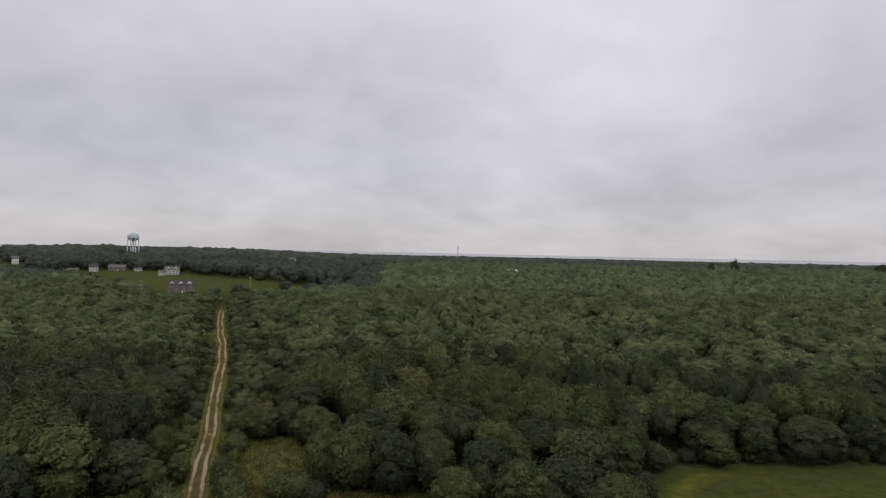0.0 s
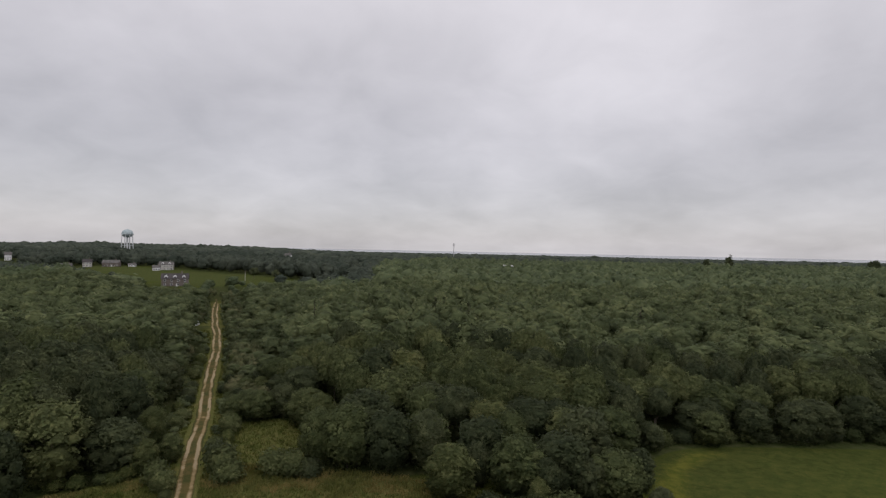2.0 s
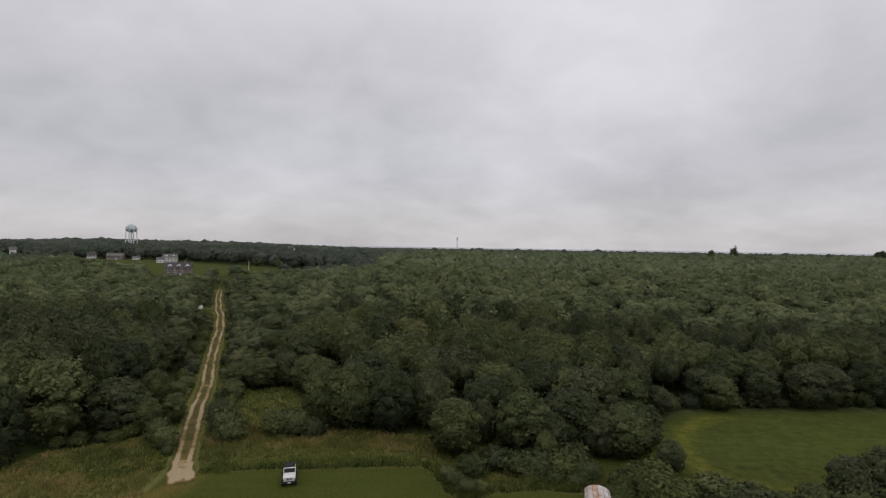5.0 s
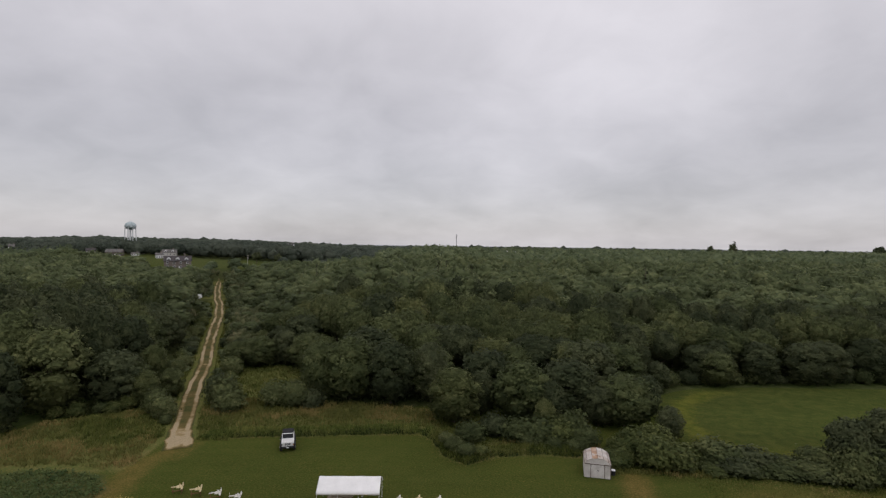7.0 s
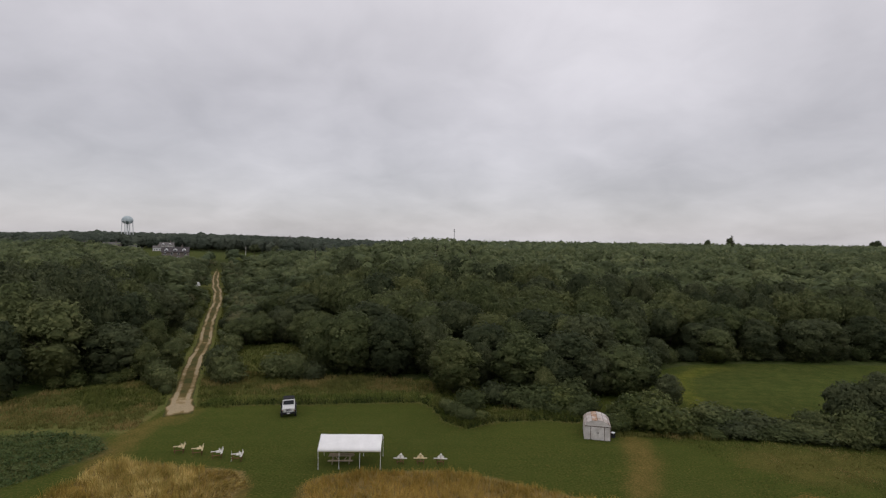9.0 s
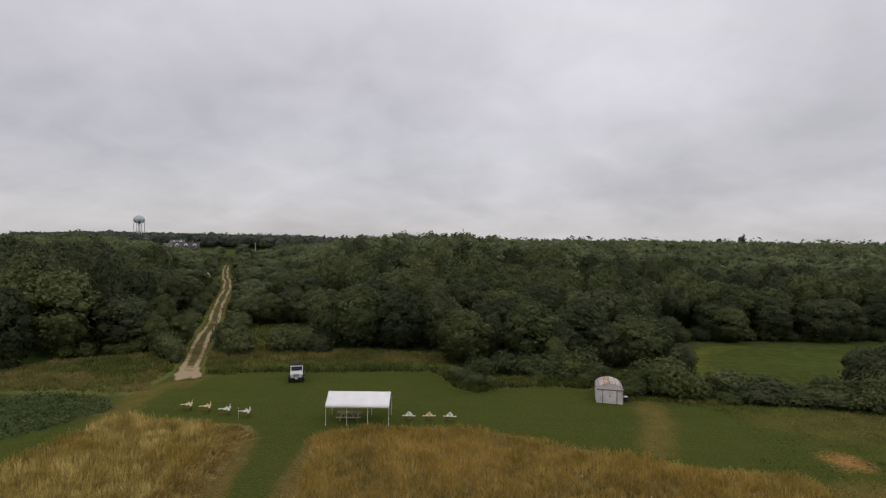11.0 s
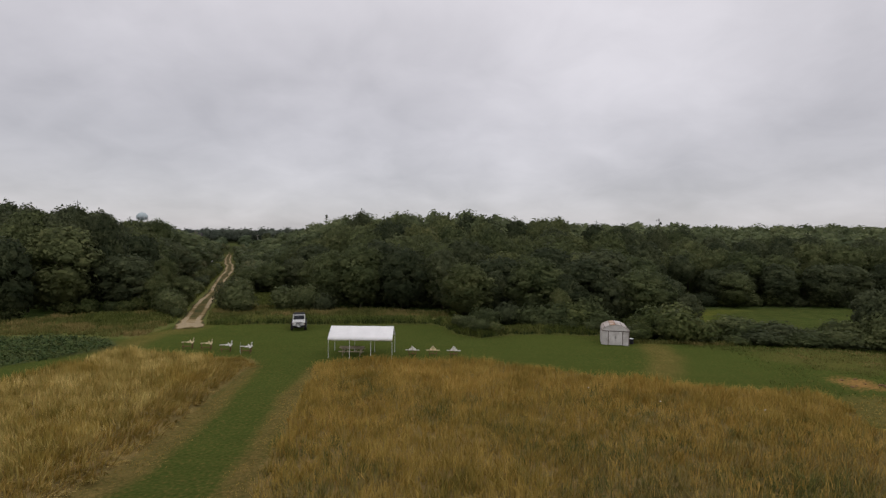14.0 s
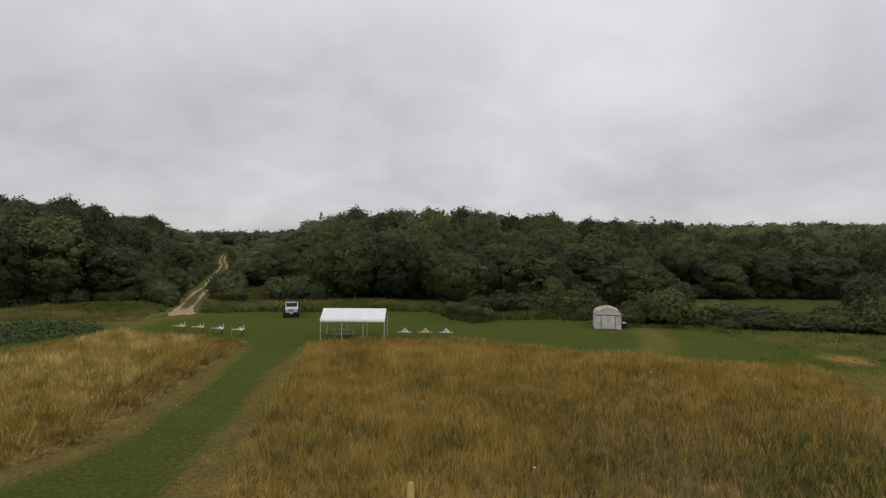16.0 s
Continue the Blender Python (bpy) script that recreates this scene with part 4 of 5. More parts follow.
for x in np.arange(38, 100, 4.6):
    put(SHRUBS, int(rng.integers(0, 4)), x, float(np.interp(x, [38, 41, 53, 85, 110], [100.5, 102.6, 104.8, 106.8, 108])) + rng.uniform(-0.6, 0.6), rng.uniform(3.4, 5.0), rng.uniform(1.6, 3.2), rng.uniform(0, 6.28))

for src in TREES + SHRUBS:
    for ob in list(src.children_recursive) + [src]:
        bpy.data.objects.remove(ob)


# ---- far woods: crowns past counting ----
def wood_stuff(name, label, x, y, h, w, templates, rng, mat):
    V, F, S, base = [], [], [], 0
    for q in range(len(x)):
        tv, tf, ts = templates[q % len(templates)]
        a = rng.uniform(0, 6.28)
        c, s = math.cos(a), math.sin(a)
        v = np.c_[tv[:, 0] * c - tv[:, 1] * s, tv[:, 0] * s + tv[:, 1] * c, tv[:, 2]] * (w[q] / 2, w[q] / 2, h[q])
        v += (x[q], y[q], float(rise_of(x[q], y[q])))
        V.append(v)
        F.append(tf + base)
        S.append(np.c_[ts[:, 0] * c - ts[:, 1] * s, ts[:, 0] * s + ts[:, 1] * c, ts[:, 2]])
        base += len(v)
    return tagged(new(name, leaf_mesh(name, np.concatenate(V), np.concatenate(F), np.concatenate(S), mat)), label, "woodland", kind="stuff")


rng = np.random.default_rng(8)
MID = [(v / (4.5, 4.5, 18.0), f, s) for v, f, s in (crown(rng, 4.5, 7.0, 18.0, 10, 430, 0.52, 1, 0.34, True, 0.76, 1.28, 0.12) for _ in range(10))]
FAR_T = [(v / (8.0, 8.0, 18.0), f, s) for v, f, s in (crown(rng, 8.0, 1.5, 18.0, 5, 56, 1.5, 1, 0.36, True, 0.8, 1.25, 0.35) for _ in range(8))]

SCRUB_T = [(v / (2.0, 2.0, 4.0), f, s) for v, f, s in (crown(rng, 2.0, 0.2, 4.0, 5, 110, 0.34, 1, 0.42, True) for _ in range(5))]


def clear(x, y):
    """The gap in the scrub in which the pale heap lies."""
    return along(x, y, [(-113, 229), (-106, 212)]) > 6.5


X, Y = scatter(rng, -330, 330, NEAR_END, 320, 8.3, 0.34)
ok = wooded(X, Y) & in_view(X, Y, 8) & clear(X, Y)
X, Y = X[ok], Y[ok]
H = canopy_height(X, Y) * (rng.uniform(0.77, 1.03, len(X)) + 0.05 * lump(X, Y, 16, 4))
wood_stuff("woodland", "dense green deciduous woodland canopy", X, Y, H, np.minimum(rng.uniform(8.4, 13.5, len(X)), 1.0 * H + 1), MID, rng, LEAF_MID_HAZE)
X, Y = scatter(rng, -200, 40, 112, 330, 4.0)
ok = wooded(X, Y) & in_view(X, Y, 8) & (canopy_height(X, Y) < 10) & clear(X, Y)
X, Y = X[ok], Y[ok]
wood_stuff("scrub", "low brownish green scrub beside the track", X, Y, rng.uniform(2.6, 4.8, len(X)), rng.uniform(3.4, 5.4, len(X)), SCRUB_T, rng, LEAF_SCRUB)
VY = rng.uniform(84, 310, 420)
VX = np.interp(VY, [t[1] for t in TRACK], [t[0] for t in TRACK]) + rng.choice([-1, 1], 420) * rng.uniform(3.2, 7.0, 420)
ok = clear(VX, VY) & (inside(VX, VY, GLADE) > -1.5)
VX, VY = VX[ok], VY[ok]
VH = rng.uniform(0.5, 1.7, len(VX))
wood_stuff("verge_scrub", "low green weeds and brambles beside the track", VX, VY, VH, rng.uniform(1.2, 2.2, len(VX)) + 0.6 * VH, SCRUB_T, rng, LEAF_MID_HAZE)
X, Y = scatter(rng, -1000, 1000, 320, 920, 15.5)
ok = wooded(X, Y) & in_view(X, Y, 8)
X, Y = X[ok], Y[ok]
H = canopy_height(X, Y) * rng.uniform(0.8, 1.15, len(X))
W = np.minimum(rng.uniform(13, 20, len(X)), 1.3 * H + 1)
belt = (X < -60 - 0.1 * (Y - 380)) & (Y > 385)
for name, label, sel, mat in (("far_woodland", "far green woodland canopy stretching to the hills", ~belt, LEAF_FAR_HAZE), ("tree_belt", "dark belt of trees behind the far field", belt, LEAF_HILL_HAZE)):
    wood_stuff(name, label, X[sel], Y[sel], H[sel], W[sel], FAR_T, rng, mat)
X, Y = scatter(rng, -2100, 2100, 900, 2350, 23)
ok = in_view(X, Y, 8)
X, Y = X[ok], Y[ok]
# crowns of the far ridge differ in height in long runs, so that the skyline is uneven
HILL_T = [(ICO[1][0] * (1, 1, 0.35) * rng.uniform(0.75, 1.2, (len(ICO[1][0]), 1)) + (0, 0, 0.65), ICO[1][1], ICO[1][0]) for _ in range(6)]
H = 17.5 * (rng.uniform(0.84, 1.1, len(X)) + 0.12 * lump(X, Y, 60, 5) + 0.3 * (rng.random(len(X)) > 0.985))
H *= 1 - 0.5 * smooth(Y, 1250, 1750) * smooth(X / Y, -0.45, -0.15)
wood_stuff("hill_woodland", "wooded low hills along the horizon", X, Y, H, rng.uniform(15, 24, len(X)) + 8 * smooth(Y, 1100, 1600), HILL_T, rng, LEAF_HILL_HAZE)


# ---- grasses ----
def grass(name, label, x, y, height, width, blades, rng, mat, lean=0.35, flow=None, spread=0.14, kind="grass"):
    """Tufts of bent blades, three triangles a blade. flow: the way in which each tuft is laid over."""
    k = len(x)
    px = np.repeat(x, blades) + rng.normal(size=k * blades) * spread
    py = np.repeat(y, blades) + rng.normal(size=k * blades) * spread
    h = np.repeat(height, blades) * rng.uniform(0.6, 1.12, k * blades)
    a = rng.uniform(0, 6.28, k * blades)
    ln = lean * rng.uniform(0.2, 1.3, k * blades)
    ox, oy = np.cos(a) * ln * h, np.sin(a) * ln * h
    if flow is not None:
        ox += np.repeat(flow[0], blades) * h
        oy += np.repeat(flow[1], blades) * h
    z0 = uneven(px, py) - 0.02
    b = rng.uniform(0, 6.28, k * blades)
    wx, wy = np.cos(b) * width / 2, np.sin(b) * width / 2
    fall = np.clip(1 - 0.5 * np.hypot(ox, oy) ** 2 / h ** 2, 0.35, 1)
    P = [np.c_[px - wx, py - wy, z0], np.c_[px + wx, py + wy, z0],
         np.c_[px + ox * 0.35 - wx * 0.8, py + oy * 0.35 - wy * 0.8, z0 + h * 0.6 * fall], np.c_[px + ox * 0.35 + wx * 0.8, py + oy * 0.35 + wy * 0.8, z0 + h * 0.6 * fall],
         np.c_[px + ox, py + oy, z0 + h * fall]]
    V = np.stack(P, 1).reshape(-1, 3)
    i = np.arange(k * blades)[:, None] * 5
    F = np.concatenate([i + [0, 1, 3], i + [0, 3, 2], i + [2, 3, 4]])
    return tagged(new(name, mesh_of(name, V, F, mat)), label, kind, kind="stuff")


def sprinkle(rng, poly, density, y_min=6.0, rim=0.0):
    xs, ys = [p[0] for p in poly], [p[1] for p in poly]
    x0, x1, y0, y1 = min(xs), max(xs), max(min(ys), y_min), max(ys)
    k = int((x1 - x0) * (y1 - y0) * density)
    x, y = rng.uniform(x0, x1, k), rng.uniform(y0, y1, k)
    d = inside(x, y, poly)
    ok = (d + 0.5 * lump(x, y, 2.2, 3) < rim) & in_view(x, y, 4)
    return x[ok], y[ok], d[ok]


rng = np.random.default_rng(21)
x, y, d = sprinkle(rng, STRAW_L, 14)
keep = (d < -0.3) | (x < -24) | (y > 46)
x, y, d = x[keep], y[keep], d[keep]
near_path = np.exp(-(np.minimum(d, 0) / 3.2) ** 2) * (x > -24)
ang = np.where(near_path > 0.3, -0.6 + 0.5 * lump(x, y, 1.1, 2), 6.28 * lump(x, y, 1.6, 7) + rng.uniform(-1, 1, len(x)))
laid = 0.16 + 0.3 * np.abs(lump(x, y, 1.1, 4)) + 0.75 * near_path
tall = (0.84 + 0.16 * lump(x, y, 3.0, 5) + 0.24 * lump(x, y, 0.7, 3)) * (1 - 0.15 * near_path)
dull = (rng.random(len(x)) < 0.12 + 0.75 * smooth(lump(x, y, 3.6, 11) - 0.4 * near_path, 0.1, 0.5))
for name, label, sel, mat in (("dry_meadow", "tall dry straw-coloured meadow grass, laid over in places", ~dull, STRAW), ("dull_meadow", "brown patches in the dry meadow grass", dull, STRAW_BROWN)):
    grass(name, label, x[sel], y[sel], tall[sel], 0.042, 6, rng, mat, 0.36, (np.cos(ang[sel]) * laid[sel], np.sin(ang[sel]) * laid[sel] * 0.8))
x, y, d = sprinkle(rng, STRAW_R, 15)
keep = (np.hypot(x + 1.9, y - 18.9) > 0.8) & ((d < -0.15) | (x > -8) | (y > 46))
x, y, d = x[keep], y[keep], d[keep]
ang = rng.uniform(0, 6.28, len(x)) + 1.2 * lump(x, y, 6.0, 9)
laid = 0.16 + 0.22 * np.abs(lump(x, y, 1.7, 6))
tall = 0.76 + 0.17 * lump(x, y, 4.1, 8) + 0.10 * lump(x, y, 0.9, 2)
gold = rng.random(len(x)) < (0.16 + 0.62 * smooth(y + 0.25 * np.maximum(x, 0), 24, 42)) * (0.8 + 0.9 * lump(x, y, 5, 2))
olive = ~gold & (rng.random(len(x)) < 0.8 * smooth(x + 6 * lump(x, y, 6, 3), -4, 10) * (1 - smooth(y + 5 * lump(x, y, 8, 5), 28, 40)) + 0.55 * smooth(lump(x, y, 4.5, 6), 0.2, 0.6))
for name, label, sel, mat in (("brown_meadow", "tall brown dry meadow grass with green patches", ~gold & ~olive, STRAW_BROWN), ("olive_grass", "olive green grass among the brown meadow", olive, ROUGH_GRASS), ("golden_grass", "golden dry stalks among the brown meadow grass", gold, STRAW_GOLD)):
    grass(name, label, x[sel], y[sel], tall[sel], 0.032, 6, rng, mat, 0.55, (np.cos(ang[sel]) * laid[sel], np.sin(ang[sel]) * laid[sel]))
for poly, way in ((THATCH_L, (0.7, -0.5)), (THATCH_R, (-0.6, -0.5))):
    edge_x, edge_y, d = sprinkle(rng, poly, 12, 13, 0.0)
    grass("laid_straw", "pale flattened straw along the mown path", edge_x, edge_y, np.full(len(edge_x), 0.13), 0.04, 3, rng, STRAW_BROWN, 0.9, (np.full(len(edge_x), way[0]), np.full(len(edge_x), way[1])), 0.25)
edge_x, edge_y, d = sprinkle(rng, DEBRIS, 8, 20, 0.0)
keep = lump(edge_x, edge_y, 1.3, 3) > -0.25
grass("debris_straw", "broken brown straw lying on bare ground", edge_x[keep], edge_y[keep], np.full(keep.sum(), 0.2), 0.05, 4, rng, STRAW_BROWN, 1.2, None, 0.3)

# unmown grass along the lawn's far side
x, y, d = sprinkle(rng, ROUGH, 14)
keep = along(x, y, TRACK) > 2.1
x, y = x[keep], y[keep]
front = along(x, y, FRONT)
bx, by = [], []
for (x0, y0), (x1, y1) in zip(FRONT, FRONT[1:]):
    k = int(math.hypot(x1 - x0, y1 - y0) * 50)
    u, off = rng.uniform(0, 1, k), 0.1 + 1.8 * rng.uniform(0, 1, k) ** 1.5
    bx.append(x0 + (x1 - x0) * u - (y1 - y0) / math.hypot(x1 - x0, y1 - y0) * off)
    by.append(y0 + (y1 - y0) * u + (x1 - x0) / math.hypot(x1 - x0, y1 - y0) * off)
bx, by = np.concatenate(bx), np.concatenate(by)
keep = bx > -33.2
bx, by = bx[keep], by[keep]
tall = 0.6 + 0.14 * lump(bx, by, 1.6, 3) + 0.25 * smooth(bx, -3.6, -2) * (1 - smooth(bx, 1, 5))
pale = (bx > -2.6) | (rng.random(len(bx)) < 0.12)
grass("grass_bank", "green unmown grass bank along the lawn", bx[~pale], by[~pale], tall[~pale], 0.07, 5, rng, BANK_GRASS, 0.45)
grass("pale_bank_grass", "pale olive grass along the lawn's rim", bx[pale], by[pale], tall[pale], 0.07, 5, rng, GREEN_GRASS, 0.45)
# leafy weeds at the lawn's edge; their dark colour includes the bank's shade
wx, wy = bx[::2] + rng.normal(size=len(bx[::2])) * 0.1, by[::2]
rim = along(wx, wy, FRONT) < 0.6
grass("rim_weeds", "green leafy weeds along the lawn's rim, darkened for the bank's shade", wx[rim], wy[rim], 0.5 + 0.15 * lump(wx[rim], wy[rim], 1.2, 3), 0.13, 6, rng, RIM_SHADE_WEED, 0.5)
sel = (front >= 1.9) & (rng.random(len(x)) < 0.75)
x, y, front = x[sel], y[sel], front[sel]
brown = np.where(x < -2.5, (y > 76.6 + 1.2 * lump(x, y, 4, 3)) | (rng.random(len(x)) < 0.15), lump(x, y, 3.2, 1) + 0.12 * (x - 4) > 0.3)
grass("low_green_grass", "low green grass behind the bank", x[~brown], y[~brown], 0.45 + 0.15 * lump(x[~brown], y[~brown], 3, 2), 0.07, 4, rng, GREEN_GRASS, 0.5)
grass("rough_grass", "rough brown grass before the wood", x[brown], y[brown], 0.75 + 0.2 * lump(x[brown], y[brown], 3, 2), 0.06, 4, rng, ROUGH_GRASS, 0.4)
WEEDS = [(-90, 54), (-75, 60), (-61, 67), (-58.5, 73), (-54, 75.5), (-48, 80), (-42.5, 74), (-38.5, 67), (-37.2, 60), (-40, 58.6), (-46, 60), (-55, 58)]
x, y, d = sprinkle(rng, WEEDS, 9)
green = lump(x, y, 6.5, 4) + 0.45 * lump(x, y, 1.9, 2) + 0.05 * (y - 70) > 0.25
grass("weeds", "rough weeds and brown grass beside the crop", x[~green], y[~green], 0.55 + 0.25 * lump(x[~green], y[~green], 3, 6), 0.07, 4, rng, ROUGH_GRASS, 0.5)
grass("green_weeds", "green weeds before the wood", x[green], y[green], 0.6 + 0.25 * lump(x[green], y[green], 3, 6), 0.09, 4, rng, GREEN_GRASS, 0.5)
WEEDS_R = [(25, 41.6), (24, 44.4), (28, 52), (27, 57), (24, 60.5), (32, 60), (62, 59), (62, 34), (40, 37.3)]
x, y, d = sprinkle(rng, WEEDS_R, 10)
keep = ((inside(x, y, DIRT) > 0.2) | (rng.random(len(x)) < 0.07)) & (rng.random(len(x)) < 0.25 + 0.75 * smooth(np.maximum(x - 30, y - 53), 0, 8)) & ((y > 52) | (lump(x, y, 1.5, 8) > -0.1))
x, y = x[keep], y[keep]
dry = inside(x, y, DRY_LAWN) + 1.2 * lump(x, y, 3, 1) < 0.4
grass("lawn_weeds", "patchy green weeds round the bare soil", x[~dry], y[~dry], 0.2 + 0.1 * lump(x[~dry], y[~dry], 2.4, 6), 0.06, 5, rng, GREEN_GRASS, 0.7, None, 0.45)
grass("dry_tufts", "dry golden grass tufts beside the thicket", x[dry], y[dry], 0.20 + 0.09 * lump(x[dry], y[dry], 2.4, 6), 0.06, 4, rng, ROUGH_GRASS, 0.8, None, 0.4)
x, y, d = sprinkle(rng, [(18.6, 60.2), (18.9, 61.8), (27, 61.6), (31, 60.6), (30, 59.6), (25, 60.2)], 16)
grass("thicket_grass", "brown tall grass along the thicket's foot", x, y, 0.55 + 0.2 * lump(x, y, 1.4, 2), 0.06, 4, rng, ROUGH_GRASS, 0.5)
x, y, d = sprinkle(rng, GLADE, 5)
keep = along(x, y, TRACK) > 2.6
grass("glade_grass", "green grass of a woodland glade", x[keep], y[keep], np.full(keep.sum(), 0.6), 0.08, 4, rng, GREEN_GRASS, 0.5)
k = 5200
s = rng.uniform(0, 1, k)
ty = 68 + 150 * s ** 1.3
tx = np.interp(ty, [t[1] for t in TRACK], [t[0] for t in TRACK])
off = rng.uniform(2.3, 6.5, k) * rng.choice([-1, 1], k)
grass("track_verge", "green grass verge beside the dirt track", tx + off, ty, 0.5 + 0.25 * lump(tx + off, ty, 2.5, 3), 0.10, 4, rng, GREEN_GRASS, 0.5)


def crop_rows():
    x, y, d = sprinkle(rng, CROP_AREA, 12, 30)
    x = np.round(x / 0.75) * 0.75 + rng.normal(size=len(x)) * 0.1
    k = len(x)
    P = np.c_[np.repeat(x, 4) + rng.normal(size=4 * k) * 0.16, np.repeat(y, 4) + rng.normal(size=4 * k) * 0.16, rng.uniform(0.08, 0.42, 4 * k)]
    V, F = cards(P, rng.normal(size=P.shape) * 0.5 + (0, 0, 0.8), rng.uniform(0.08, 0.16, len(P)), rng)
    return tagged(new("crop", mesh_of("crop", V, F, CROP)), "low dark green leafy crop in rows", "crop", kind="stuff")


crop_rows()


# ---- party canopy ----
def party_canopy():
    base = thing("canopy_tent", pose(-13.26, 50.5, 0.0, 0, 0, 2.2), "white open-sided canopy tent on thin poles over a picnic table", "canopy")
    L, D, eave, ridge = 6.1, 3.1, 1.95, 2.86
    for y in (0.0, D):
        for q in range(4):
            part("pole", rod((L * q / 3, y, 0), (L * q / 3, y, eave), 0.021, seg=10), WHITE_PAINT, base, "thin white steel pole")
            part("foot_plate", box(0.14, 0.14, 0.012, L * q / 3, y, 0.02), STEEL, base)
    for q in range(4):
        x = L * q / 3
        part("rafter", rod((x, 0, eave), (x, D / 2, ridge - 0.03), 0.022, seg=8, bm=rod((x, D, eave), (x, D / 2, ridge - 0.03), 0.022, seg=8)), WHITE_PAINT, base)
    for y, z in ((0, eave), (D / 2, ridge - 0.03), (D, eave)):
        part("purlin", rod((0, y, z), (L, y, z), 0.022, seg=8), WHITE_PAINT, base)
    # the sheet sags a little between the rafters and hangs over the eaves as a hem
    nu, prof = 49, []
    for q in range(13):
        f = q / 12
        prof.append((-0.06 + f * (D + 0.12), eave + 0.03 + (ridge - eave) * (1 - abs(2 * f - 1)) - 0.02 * math.sin(math.pi * (2 * f % 1.0))))
    prof = [(-0.075, eave - 0.2), (-0.07, eave - 0.08)] + prof + [(D + 0.07, eave - 0.08), (D + 0.075, eave - 0.2)]
    V = []
    for q in range(nu):
        u = q / (nu - 1)
        bay = math.sin(math.pi * (u * 3 % 1.0)) if 0 < u < 1 else 0
        for k, (y, z) in enumerate(prof):
            dz = -0.014 * bay if 2 <= k < len(prof) - 2 else (-0.012 * bay + 0.006 * math.sin(u * 40))
            V.append((-0.05 + u * (L + 0.1), y, z + dz))
    w = len(prof)
    i = np.arange(nu * w).reshape(nu, w)
    F = np.stack([i[:-1, :-1], i[1:, :-1], i[1:, 1:], i[:-1, 1:]], -1).reshape(-1, 4)
    ob = new("roof_sheet", mesh_of("roof_sheet", V, F, WHITE_CLOTH, True))
    ob.parent, ob["label"] = base, "white tarpaulin roof with a short hem"
    sol = ob.modifiers.new("thick", "SOLIDIFY")
    sol.thickness = 0.012


party_canopy()


def picnic_table(m):
    base = thing("picnic_table", m, "weathered grey wooden picnic table under the canopy", "table")
    for q in range(5):
        part("top_board", box(2.45, 0.14, 0.04, 0, -0.30 + q * 0.15, 0.75), WOOD_GREY, base, bevel=0.006)
    for s in (-1, 1):
        for q in range(2):
            part("seat_board", box(2.45, 0.13, 0.04, 0, s * (0.62 + q * 0.14), 0.44), WOOD_GREY, base, bevel=0.006)
    for x in (-0.85, 0.85):
        for s in (-1, 1):
            part("leg", box(0.05, 0.1, 0.86, x, s * 0.36, 0.375, s * 28), WOOD_GREY, base)
        part("seat_bearer", box(0.05, 1.5, 0.1, x + 0.052, 0, 0.37), WOOD_GREY, base)
        part("top_bearer", box(0.05, 0.74, 0.08, x + 0.052, 0, 0.69), WOOD_GREY, base)
        part("brace", box(0.05, 0.08, 0.75, x * 0.62, 0, 0.52, 0, (-1 if x > 0 else 1) * -38), WOOD_GREY, base)


picnic_table(pose(-11.3, 52.15, 0.03, 0, 0, 2.2))


# ---- T-shaped work stands in two rows on the lawn ----
def work_stand(m, deck, label):
    base = thing("work_stand", m, label, "work stand", "work stands on the lawn")
    part("cross_board", box(1.35, 0.17, 0.045, 0, 0, 0.62), deck, base, bevel=0.006)
    part("deck", box(0.62, 0.45, 0.045, 0, 0.30, 0.64), deck, base, bevel=0.006)
    part("tail_board", box(0.16, 0.55, 0.045, 0, 0.78, 0.66), deck, base, bevel=0.006)
    part("upright", box(0.15, 0.05, 0.38, 0, -0.03, 0.82, 14), deck, base, bevel=0.008)
    part("knob", box(0.2, 0.08, 0.08, 0, -0.08, 1.0, 14), deck, base, bevel=0.015)
    part("crosspiece", box(0.62, 0.06, 0.09, 0, 0.2, 0.70), deck, base, bevel=0.006)
    for s in (-1, 1):
        part("rest_post", box(0.07, 0.07, 0.2, s * 0.13, 0.26, 0.76), deck, base)
        part("leg", box(0.06, 0.06, 0.66, s * 0.34, 0.02, 0.29, 8, s * 10), WOOD_RED, base, "dark stained leg")
    part("leg", box(0.06, 0.06, 0.70, 0, 0.9, 0.31, -4), WOOD_RED, base, "dark stained leg")
    part("stretcher", box(0.06, 1.0, 0.06, 0, 0.5, 0.22), WOOD_RED, base)
    part("rail", box(0.70, 0.05, 0.06, 0, 0.02, 0.3), WOOD_RED, base)


PALE, CHALK = "pale yellowish wooden T-shaped work stand on the lawn", "whitewashed wooden T-shaped work stand on the lawn"
for x, y, turn, deck in ((-28.25, 53.9, 110, WOOD_PALE), (-26.1, 53.5, 110, WOOD_PALE), (-23.75, 52.8, 108, WOOD_WHITE), (-21.45, 52.2, 102, WOOD_WHITE),
                         (-5.3, 51.9, 0, WOOD_WHITE), (-3.28, 52.0, 3, WOOD_PALE), (-1.25, 52.0, -3, WOOD_WHITE)):
    work_stand(pose(x, y, 0.02, 0, 0, turn), deck, PALE if deck is WOOD_PALE else CHALK)
flag = thing("marker_rod", pose(-22.35, 51.75, 0), "thin white marker rod stuck in the lawn beside a stand", "marker")
part("shaft", rod((0, 0, -0.1), (0, 0, 1.15), 0.009, seg=6), WHITE_PAINT, flag)


